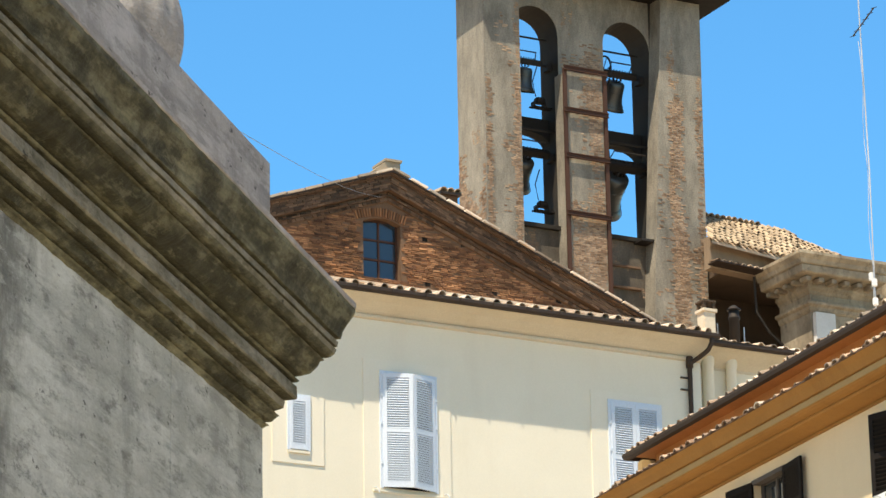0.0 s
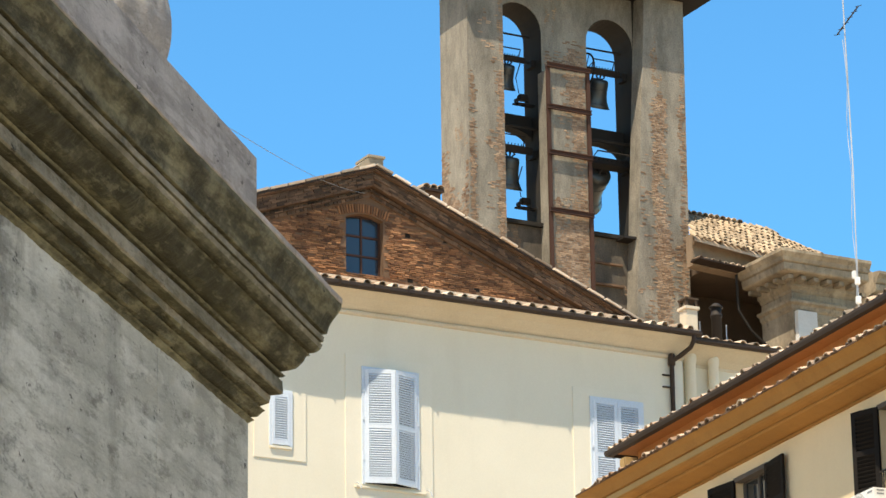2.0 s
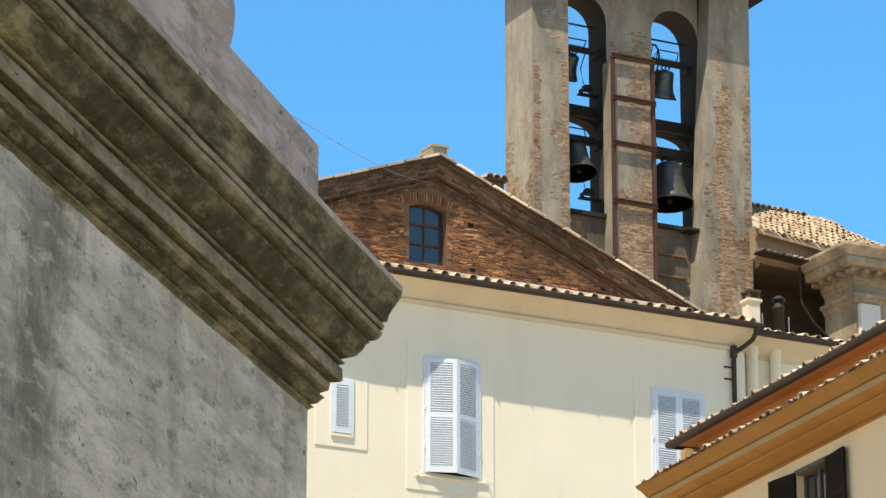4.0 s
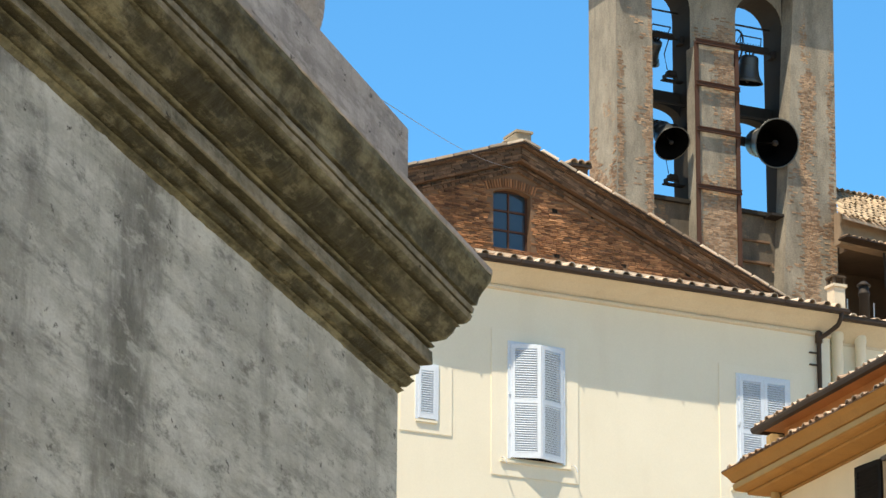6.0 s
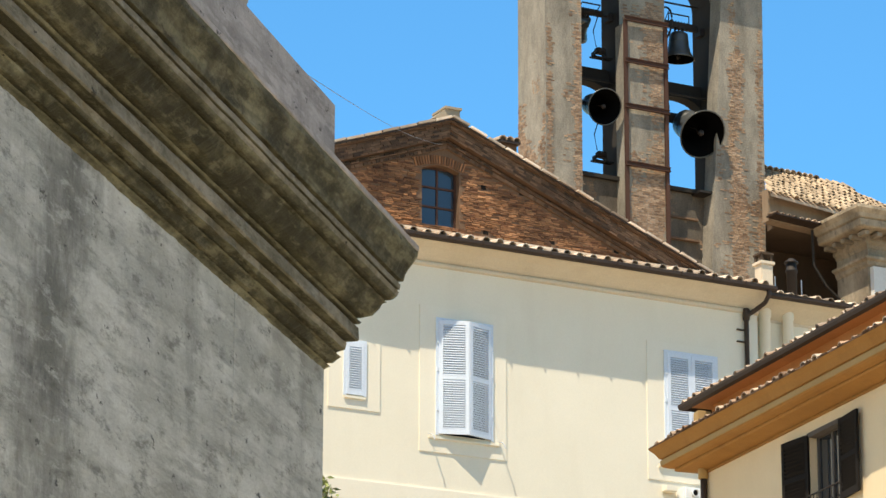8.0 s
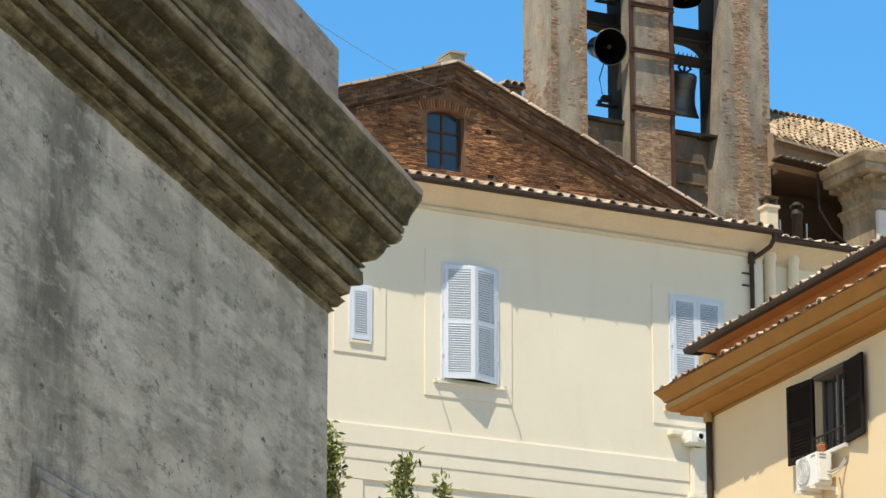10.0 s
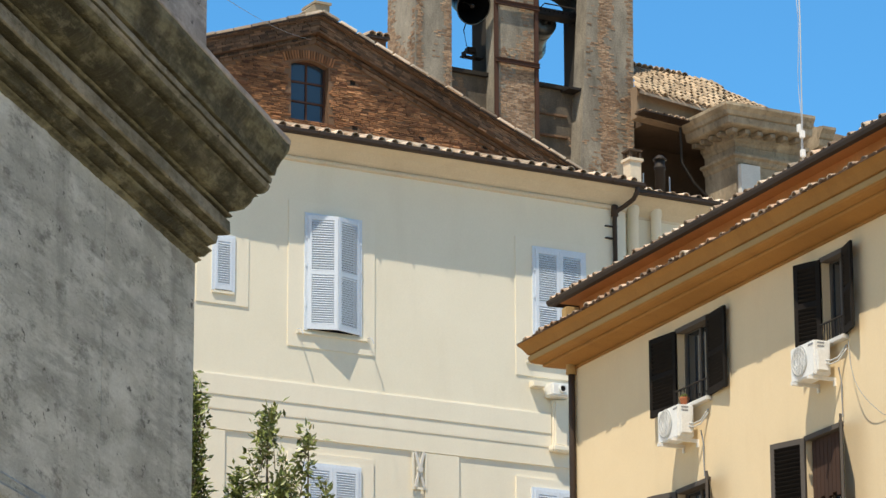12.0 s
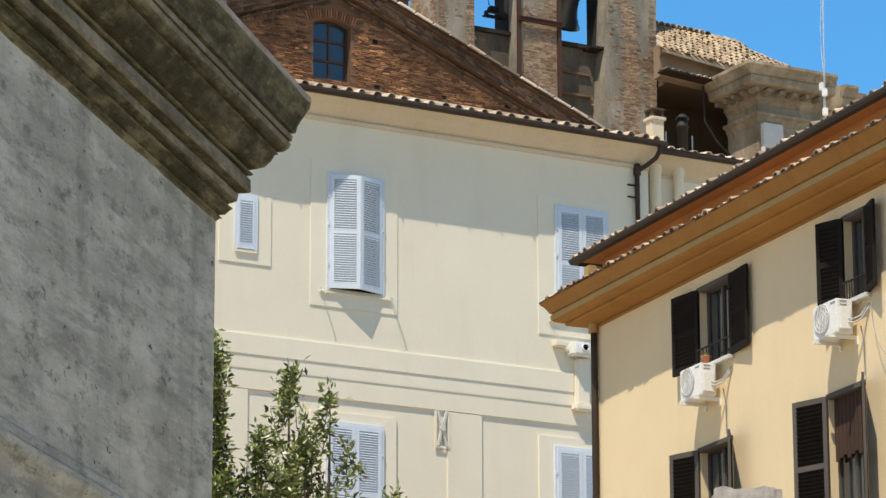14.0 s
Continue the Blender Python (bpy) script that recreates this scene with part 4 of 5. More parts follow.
def bell(u, z, d, label):
    """A swinging bell: origin on its axle, mouth down."""
    b = thing("bell", PAL @ pose(u, 12.95, z), label, "bell", "bells of the tower")
    r, h = d / 2, d * 0.86
    top = -0.16 * d
    outer = [(0.02, 0), (0.22 * d, -0.01 * d), (0.275 * d, -0.05 * d), (0.295 * d, -0.14 * d), (0.30 * d, -0.30 * d), (0.325 * d, -0.48 * d), (0.37 * d, -0.64 * d), (0.43 * d, -0.76 * d), (0.5 * d, -0.86 * d)]
    inner = [(0.475 * d, -0.86 * d), (0.40 * d, -0.75 * d), (0.335 * d, -0.62 * d), (0.285 * d, -0.46 * d), (0.26 * d, -0.3 * d), (0.25 * d, -0.12 * d), (0.02, -0.06 * d)]
    lip = (0.487 * d, -0.862 * d)
    part("bell_body", lathe(bmesh.new(), [(q, s + top) for q, s in [*outer, lip, *inner]], 40), BRONZE, b, "dark weathered bronze", smooth=True)
    # inner skin paints the dark of the hollow bell
    part("shade_lining", lathe(bmesh.new(), [(max(q - 0.006, 0.012), s + top - 0.003) for q, s in inner], 40, None, False), BELL_SHADE, b, "inside coloured black for the bell's own shade", smooth=True)
    for f in (0.30, 0.72):
        rr = {0.30: 0.302, 0.72: 0.412}[f] * d
        bm = lathe(bmesh.new(), [(rr - 0.01, top - f * d + 0.012), (rr + 0.008, top - f * d + 0.006), (rr + 0.008, top - f * d - 0.006), (rr - 0.0, top - f * d - 0.014)], 40, None, False)
        part("moulding_ring", bm, BRONZE, b, smooth=True)
    bm = bmesh.new()
    for k in range(6):
        a = k * math.pi / 3
        tube(bm, [(0.05 * d * math.cos(a), 0.05 * d * math.sin(a), top - 0.02), (0.15 * d * math.cos(a), 0.15 * d * math.sin(a), top * 0.55), (0.05 * d * math.cos(a), 0.05 * d * math.sin(a), 0.0)], 0.028 * d, 6)
    part("crown_loops", bm, IRON, b)
    bm = soft_box(-0.62 * d, 0.62 * d, -0.09 * d, 0.09 * d, -0.05 * d, 0.16 * d, 0.02)
    part("headstock", bm, IRON, b, "iron headstock")
    half = min(0.68, 0.62 * d + 0.3)
    part("axle", tube(bmesh.new(), [(-half, 0, 0), (half, 0, 0)], 0.035, 8), IRON, b)
    bm = bmesh.new()
    for k in range(7):
        x = (-0.3 + 0.1 * k) * d
        tube(bm, [(x, 0, 0.14 * d), (x, 0, 0.21 * d)], 0.014, 6)
    part("bolt_row", bm, IRON, b)
    bm = tube(bmesh.new(), [(0, 0, top - 0.07 * d), (0, 0, top - 0.7 * d)], 0.02, 6)
    bmesh.ops.create_uvsphere(bm, u_segments=12, v_segments=8, radius=0.065 * d, matrix=Matrix.Translation((0, 0, top - 0.78 * d)))
    part("clapper", bm, IRON, b)
    # half wheel and stays on one side
    bm = bmesh.new()
    R = 0.40 * d + 0.12
    x = -0.56 * d
    ring = [(x, R * math.cos(2 * math.pi * k / 28), R * math.sin(2 * math.pi * k / 28)) for k in range(29)]
    tube(bm, ring, 0.026, 6)
    for k in range(4):
        a = math.pi * k / 4
        tube(bm, [(x, -R * math.cos(a), -R * math.sin(a)), (x, R * math.cos(a), R * math.sin(a))], 0.012, 6)
    part("bell_wheel", bm, IRON, b, "iron bell wheel")
    bm = bmesh.new()
    tube(bm, [(-0.36 * d, 0, 0.1 * d), (-0.36 * d, 0, 0.42 * d), (0.36 * d, 0, 0.42 * d), (0.36 * d, 0, 0.1 * d)], 0.02, 6)
    part("counterweight_frame", bm, IRON, b)
    return b


BELLS = [
    (bell(10.68, 33.00, 0.70, "small dark bronze bell in the upper arch"), 10.68, 33.00, 1.38, 1.95, 74),
    (bell(13.33, 33.06, 0.82, "dark bronze bell in the upper arch"), 13.33, 33.06, 1.36, 2.04, 74),
    (bell(10.68, 30.62, 0.92, "dark bronze bell in the lower arch"), 10.68, 30.62, 1.35, 2.17, 74),
    (bell(13.33, 30.62, 1.24, "largest bronze bell, swinging in the lower arch"), 13.33, 30.62, 0.96, 2.445, 78),
]
for u, z in ((10.0, 33.0), (11.36, 33.0), (12.65, 33.06), (14.0, 33.06), (10.0, 30.62), (11.36, 30.62), (12.65, 30.62), (14.0, 30.62)):
    s = 1 if u in (10.0, 12.65) else -1
    bm = boxes((min(u, u + 0.12 * s), max(u, u + 0.12 * s), 12.82, 13.08, z - 0.14, z + 0.05))
    b = part("bell_bearing", bm, IRON, None, "iron bearing block in the arch wall")
    b.matrix_basis = PAL
    tagged(b, category="bearing", group="bearings of the bells")
for u, z in ((11.05, 32.05), (11.05, 29.35)):
    b = thing("striker", PAL @ Matrix.Translation((u, 12.95, z)), "black electric bell striker on a bracket", "striker")
    part("motor", soft_box(-0.12, 0.14, -0.09, 0.09, -0.08, 0.08, 0.03), IRON, b)
    part("bracket", boxes((-0.25, 0.32, -0.08, -0.04, -0.2, -0.16), (-0.25, 0.32, 0.04, 0.08, -0.2, -0.16), (-0.2, -0.16, -0.08, 0.08, -0.2, -0.05), (0.1, 0.14, -0.08, 0.08, -0.2, -0.05)), IRON, b)
    part("arm", tube(bmesh.new(), [(-0.1, 0, 0.1), (-0.18, 0, 0.5), (-0.05, 0, 0.9)], 0.014, 6), IRON, b)

# ---- transept with its tiled roof and the travertine entablature ----


def transept():
    t = thing("transept", PAL @ Matrix.Translation((-0.77, -1.2, -0.46)), "brown rendered church transept with a bleached tile roof", "church")
    # sunlit tone on the strip, shade-dark tone on the recess behind
    part("wall", prism(bmesh.new(), [(15.58, 28.22), (24, 27.7), (24, 28.55), (17.4, 28.86), (15.58, 29.04)], 12.5, 12.8), CHURCH_LIT, t, "rendered wall in the sunlit tone under the eave")
    part("recess_wall", pierced(bmesh.new(), 16.0, 19.4, 0, 28.4, 14.62, 14.9, [(16.6, 17.35, 25.9, 27.0)]), CHURCH, t, "rendered wall in the shade-dark tone, in a deep recess")
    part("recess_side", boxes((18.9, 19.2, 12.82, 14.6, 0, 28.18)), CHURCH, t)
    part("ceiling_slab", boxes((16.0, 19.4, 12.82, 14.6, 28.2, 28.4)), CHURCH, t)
    part("lean_roof", prism(bmesh.new(), [(15.5, 28.27), (17.3, 28.15), (17.3, 28.19), (15.5, 28.31)], 12.1, 12.5), GUTTER, t, "dark lean-to roof edge")
    me = mesh_of("lean_tile", coppo(0.42, 0.05, 0.042), TILE_MIX)
    for k in range(10):
        piece("lean_tile", me, pose(15.55 + k * 0.18, 12.08 + random.uniform(-0.03, 0.03), 28.295 - k * 0.012, 6, 0, random.uniform(-5, 5)), t)
    bm = bmesh.new()
    front = [(15.46, 12.2, 28.81), (17.35, 12.2, 28.62), (18.6, 12.3, 28.5), (22.5, 13.3, 28.75)]
    back = [(16.35, 14.0, 30.12), (17.9, 14.0, 30.06), (19.6, 14.0, 29.6), (23.0, 14.0, 29.05)]
    rows4 = [[bm.verts.new((x, y, z + d)) for x, y, z in line] for line, d in ((front, -0.07), (front, 0), (back, 0), (back, -0.07))]
    for r, q in zip(rows4, rows4[1:] + rows4[:1]):
        for k in range(3):
            bm.faces.new((r[k], r[k + 1], q[k + 1], q[k]))
    bm.faces.new([r[0] for r in rows4]), bm.faces.new([r[3] for r in rows4])
    part("roof", bm, TILE, t)
    me = mesh_of("roof_tile", coppo(0.34, 0.066, 0.052), TILE_BLEACHED)
    rows = 9
    for k in range(-1, 38):
        u = 15.66 + k * 0.163
        for j in range(rows):
            f = j / rows
            y0, z0 = (12.15, 28.84 - (u - 15.22) * 0.085) if u < 18.6 else (12.2 + (u - 18.6) * 0.26, 28.55 + (u - 18.6) * 0.06)
            z1 = 30.06 if u < 17.6 else 30.06 - (u - 17.6) * 0.21
            y, z = y0 + (14.0 - y0) * f, z0 + (z1 - z0) * f
            tilt = math.degrees(math.atan2(z1 - z0, 14.0 - y0))
            piece("roof_tile", me, pose(u + f * (1.15 if u < 18 else 0.6) + random.uniform(-0.03, 0.03), y, z + random.uniform(0, 0.02), tilt - 1.5 + random.uniform(-2, 2), 0, random.uniform(-5, 5)), t)
    ridge = mesh_of("ridge_tile", coppo(0.42, 0.085, 0.08), TILE_MIX)
    for k in range(10):
        piece("ridge_tile", ridge, pose(16.35 + k * 0.17, 13.85, 30.09 - k * 0.004 + random.uniform(-0.01, 0.01), 2, 0, random.uniform(-6, 6)), t)
    # black sheet standing in for the dark behind the lower opening
    part("opening_shade_sheet", boxes((16.5, 17.45, 14.95, 15.0, 25.8, 27.1)), VOID, t)
    part("rain_pipe", tube(bmesh.new(), [(16.75, 12.4, 28.1), (16.78, 12.4, 27.2), (17.1, 12.35, 26.7), (17.7, 12.3, 26.2)], 0.035, 8), IRON, t)


transept()


def entablature_block():
    t = thing("travertine_entablature", PAL @ Matrix.Translation((-0.77, -1.2, -0.46)), "weathered travertine corner with stepped cornice and pilaster", "church wall")
    u0, u1 = 17.55, 19.45
    prof = [(-0.2, 27.42), (0.02, 27.44), (0.05, 27.5), (0.12, 27.56), (0.13, 27.74), (0.52, 27.79), (0.55, 27.82), (0.56, 27.97), (0.53, 27.98), (0.60, 28.01), (0.63, 28.10), (0.72, 28.2), (0.72, 28.27), (-0.2, 28.38)]
    bed = [(-0.2, 26.95), (0.02, 26.97), (0.06, 27.02), (0.08, 27.1), (0.16, 27.14), (0.17, 27.2), (-0.2, 27.22)]

    def chip(i, p):
        k = noise.noise(Vector(p) * 4.0) * 0.014 + noise.noise(Vector(p) * 13.0) * 0.008
        return (p[0] + k, p[1] - k, p[2] - k * 0.6)

    me = mesh_of("dentil", soft_box(-0.075, 0.075, -0.30, 0.0, -0.05, 0.06, 0.012), SOOTY_STONE)
    for a, b, y in ((u0, u1, 11.2), (u1 + 0.6, u1 + 1.0, 11.75)):
        part("wall", boxes((a if a == u0 else u1, b, y, 12.55 if a == u0 else 14.5, 0, 28.0)), SOOTY_STONE, t)
        for name, outline, label in (("cornice", prof, "stepped stone cornice"), ("architrave", bed, "")):
            m = run(bmesh.new(), outline, a, b, ("lo", 1.35) if a == u0 else None, chip, 30)
            bmesh.ops.translate(m, verts=m.verts, vec=(0, y, 0))
            part(name, m, SOOTY_STONE, t, label)
        k = a - 0.28
        while k < b - 0.1:
            piece("dentil", me, pose(k, y - 0.12, 27.68), t)
            k += 0.37
    for k in range(4):
        piece("dentil", me, pose(u0 - 0.12, 11.2 + 0.1 + k * 0.37, 27.68, 0, 0, -90), t)
    part("pilaster", boxes((u0 + 0.06, u0 + 0.62, 11.06, 11.2, 0, 26.95)), WHITE_STONE, t, "pale stone pilaster")
    part("pilaster_base", soft_box(u0 + 0.0, u0 + 0.7, 11.0, 11.2, 25.9, 26.1, 0.02), WHITE_STONE, t)


entablature_block()


def roof_turret():
    t = thing("roof_turret", PAL, "small brick chimney with a tiled cap", "chimney")
    part("stack", boxes((5.62, 6.0, 7.9, 8.6, 23, 27.28)), BRICK_DARK, t)
    part("cap", boxes((5.53, 6.05, 7.8, 8.75, 27.28, 27.34)), GUTTER, t)
    me = mesh_of("roof_tile", coppo(0.5, 0.1, 0.085), TILE)
    for k in range(3):
        piece("roof_tile", me, pose(5.6 + k * 0.18, 7.78, 27.335, 8), t)


roof_turret()


def chimneys():
    t = thing("chimney", PAL @ Matrix.Translation((8.1, 1.0, 0)), "pale plastered chimney with a tiled cap", "chimney")
    part("stack", soft_box(-0.14, 0.14, -0.14, 0.14, 21.9, 22.98, 0.015), EAVE, t)
    part("collar", soft_box(-0.175, 0.175, -0.175, 0.175, 22.9, 22.97, 0.01), EAVE, t)
    for x in (-0.11, 0.11):
        for y in (-0.11, 0.11):
            part("cap_leg", boxes((x - 0.03, x + 0.03, y - 0.03, y + 0.03, 22.97, 23.1)), CHURCH, t)
    part("cap", soft_box(-0.165, 0.165, -0.165, 0.165, 23.1, 23.16, 0.015), CHURCH, t)
    t = thing("metal_flue", PAL @ Matrix.Translation((8.78, 1.0, 0)), "dark metal flue pipe with a cowl", "chimney")
    part("pipe", lathe(bmesh.new(), [(0.11, 21.9), (0.11, 22.85), (0.13, 22.86), (0.13, 22.9), (0.11, 22.91), (0.11, 23.05)], 16), IRON, t, smooth=True)
    part("cowl", lathe(bmesh.new(), [(0.15, 23.05), (0.15, 23.07), (0.06, 23.15), (0.02, 23.16)], 16), IRON, t, "bright cowl", smooth=True)
    for x in (-0.35, 0.3):
        part("stay", tube(bmesh.new(), [(x, 0.1, 22.0), (x, 0.1, 22.75)], 0.015, 6), ZINC, t)


chimneys()

# ---- the yellow house ----
Y_UP = [(3.76, 4.79, 13.55, 14.85), (8.28, 8.92, 13.55, 14.85), (11.62, 12.3, 13.55, 14.85)]
Y_LOW = [(3.68, 4.72, 10.4, 12.36), (7.68, 8.72, 10.4, 12.38)]


def yellow_house():
    h = thing("yellow_house", YEL, "yellow plastered house with an orange attic and deep eaves", "house")
    bm = bmesh.new()
    pierced(bm, 0, 22, 0, 15.2, 0, 0.45, Y_UP + Y_LOW)
    part("wall", bm, YELLOW, h)
    for span in ((0, 0.45, 0.45, 9, 0, 15.2), (21.6, 22, 0.45, 9, 0, 15.2), (0, 22, 9, 9.4, 0, 15.2)):
        part("side_wall", boxes(span), YELLOW, h)
    prof = [(-0.2, 15.04), (0.03, 15.05), (0.035, 15.075), (0.02, 15.08), (0.022, 15.095), (0.06, 15.10), (0.20, 15.125), (0.34, 15.15), (0.37, 15.175), (0.355, 15.18), (0.36, 15.20), (0.45, 15.22), (0.50, 15.24), (0.52, 15.26),
            (0.53, 15.355), (0.515, 15.36), (0.52, 15.375), (0.55, 15.385), (0.575, 15.43), (0.615, 15.49), (0.655, 15.53), (0.68, 15.56), (-0.2, 15.62)]
    part("cornice", run(bmesh.new(), prof, 0, 22, ("lo", 9)), OCHRE, h, "ochre moulded eave cornice")
    part("fascia", run(bmesh.new(), [(0.47, 15.265), (0.534, 15.268), (0.54, 15.352), (0.47, 15.355)], 0, 22, ("lo", 9)), OCHRE_PALE, h, "paler fascia band")
    # pent roof with its tiles, then the set-back attic
    # dark tone paints the shaded underside of the pent tiles
    part("pent_roof", run(bmesh.new(), [(-0.3, 15.56), (0.68, 15.565), (0.68, 15.59), (-0.1, 15.82), (-0.3, 15.82)], 0, 22, ("lo", 9)), BRICK_DARK, h)
    part("attic_wall", boxes((0.12, 22, 0.1, 0.5, 15.6, 16.3), (0.12, 0.5, 0.5, 8.8, 15.6, 16.3)), ORANGE, h, "orange plastered attic wall")
    part("upper_gutter", run(bmesh.new(), [(0.16, 16.20), (0.22, 16.15), (0.29, 16.17), (0.31, 16.22), (0.31, 16.26), (0.16, 16.28)], 0, 22, ("lo", 9)), GUTTER, h, "dark metal gutter")
    part("upper_soffit", run(bmesh.new(), [(-0.2, 16.20), (0.17, 16.20), (0.17, 16.27), (-0.2, 16.30)], 0, 22, ("lo", 9)), ORANGE, h)
    bm = bmesh.new()
    v = [bm.verts.new(p) for p in ((-0.25, -0.26, 16.29), (22, -0.26, 16.29), (22, 4.6, 17.6), (4.3, 4.6, 17.6), (-0.25, 9.3, 16.29), (22, 9.3, 16.29))]
    bm.faces.new((v[0], v[1], v[2], v[3])), bm.faces.new((v[0], v[3], v[4])), bm.faces.new((v[4], v[3], v[2], v[5]))
    part("roof", bm, TILE, h)
    lower = [mesh_of("eave_tile", coppo(0.5, r, r - 0.015, 0.02), TILE_MIX) for r in (0.088, 0.08, 0.072)]
    u = -0.6
    while u < 16.2:
        tip = random.choice((0.0, 0.0, 0.0, 0.05, 0.1))
        piece("eave_tile", random.choice(lower), pose(u, -0.68 + tip + random.uniform(-0.02, 0.02), 15.575 + tip * 0.25 + random.uniform(-0.012, 0.008), 15 + random.uniform(-4, 4), random.uniform(-9, 9), random.uniform(-8, 8)), h)
        u += random.uniform(0.215, 0.31)
    flat = mesh_of("channel_tile", soft_box(-0.10, 0.10, 0, 0.45, -0.014, 0.012, 0.006), BRICK_DARK)
    for k in range(62):
        piece("channel_tile", flat, pose(-0.47 + k * 0.265, -0.69 + random.uniform(-0.02, 0.02), 15.583 + random.uniform(-0.006, 0.006), 15 + random.uniform(-3, 3), random.uniform(-5, 5), random.uniform(-4, 4)), h)
    upper = [mesh_of("roof_tile", coppo(0.5, r, r - 0.01, 0.02), TILE_MIX) for r in (0.07, 0.062, 0.056)]
    u = -0.2
    while u < 15.9:
        tip = random.choice((0.0, 0.0, 0.03, 0.07))
        piece("roof_tile", random.choice(upper), pose(u, -0.28 + tip + random.uniform(-0.02, 0.02), 16.28 + tip * 0.25 + random.uniform(-0.015, 0.006), 15 + random.uniform(-3, 3), random.uniform(-8, 8), random.uniform(-8, 8)), h)
        u += random.uniform(0.19, 0.29)
    bm = tube(bmesh.new(), [(0.12, -0.07, 15.1), (0.12, -0.07, 14.5), (0.12, -0.07, 0)], 0.055, 10)
    part("downpipe", bm, GUTTER, h, "brown metal downpipe", smooth=True)
    bm = lathe(bmesh.new(), [(0.08, 0), (0.08, 0.25), (0.06, 0.28)], 12, Matrix.Translation((0.12, -0.08, 14.95)))
    part("pipe_collar", bm, OCHRE_PALE, h, smooth=True)
    part("small_chimney", soft_box(0.35, 0.55, -0.35, -0.1, 15.6, 15.98, 0.02), OCHRE_PALE, h)
    return h


yellow_house()


def dark_window(u, z, w, h, left, right, label, inside, lw=0.62, edge=None):
    win = thing("shuttered_window", YEL @ Matrix.Translation((u, 0, z)), label, "window", "yellow house windows")
    f = 0.05
    bm = boxes((0, f, 0.12, 0.2, 0, h), (w - f, w, 0.12, 0.2, 0, h), (f, w - f, 0.12, 0.2, h - f, h), (w / 2 - 0.03, w / 2 + 0.03, 0.12, 0.2, 0, h - f))
    part("window_frame", bm, SHUTTER_EDGE, win, "worn wooden frame")
    for a, b in ((f, w / 2 - 0.03), (w / 2 + 0.03, w - f)):
        part("pane", boxes((a, b, 0.15, 0.16, 0, h - f)), WINDOW_DARK, win)
    # black sheet closes the window, painting the room's darkness
    part("room_shade", boxes((-0.05, w + 0.05, 0.44, 0.46, -0.05, h + 0.05)), VOID, win)
    part("lintel", boxes((-0.03, w + 0.03, -0.03, 0.1, h - 0.04, h + 0.03)), SHUTTER_EDGE, win)
    edge = edge or DARK_SHUTTER
    slatted_leaf(lw, h, win, DARK_SHUTTER, pose(0.0, -0.03, 0, 0, 0, -left), edge, 0.06)
    slatted_leaf(lw, h, win, DARK_SHUTTER, pose(w, -0.03, 0, 0, 0, 180 + right) @ Matrix.Diagonal((1, -1, 1, 1)), edge, 0.06)
    part("sill", soft_box(-0.06, w + 0.06, -0.10, 0.1, -0.07, 0.0, 0.01), WHITE_STONE, win, "thin pale stone sill")
    if inside == "blind":
        bm = bmesh.new()
        for k in range(8):
            box(bm, f + 0.11 * k, f + 0.11 * k + 0.1, 0.06, 0.1 + 0.01 * (k % 2), h * 0.52 + 0.03 * (k % 3), h - f)
        part("blind", bm, CURTAIN, win, "brown cloth blind half drawn")
    if inside == "rail":
        bm = tube(bmesh.new(), [(0, -0.05, 0.28), (w, -0.05, 0.28)], 0.015, 6)
        for k in range(9):
            tube(bm, [(w * (k + 0.5) / 9, -0.05, 0.0), (w * (k + 0.5) / 9, -0.05, 0.28)], 0.009, 5)
        part("guard_rail", bm, IRON, win)
    return win


dark_window(3.76, 13.6, 1.03, 1.24, 172, 175, "dark louvred shutters thrown open on the yellow wall", "rail", 0.70)
dark_window(8.28, 13.6, 0.64, 1.24, 158, 165, "narrow window with dark louvred shutters open on the yellow wall", "rail", 0.48)
dark_window(11.62, 13.6, 0.68, 1.24, 174, 165, "dark louvred shutters folded flat against the yellow wall", "rail", 0.66)
dark_window(3.68, 10.4, 1.04, 1.95, 160, 150, "tall weathered dark shutters standing open", "", 0.6, SHUTTER_EDGE)
dark_window(7.68, 10.4, 1.04, 1.97, 160, 150, "tall weathered dark shutters open before a brown blind", "blind", 0.64, SHUTTER_EDGE)


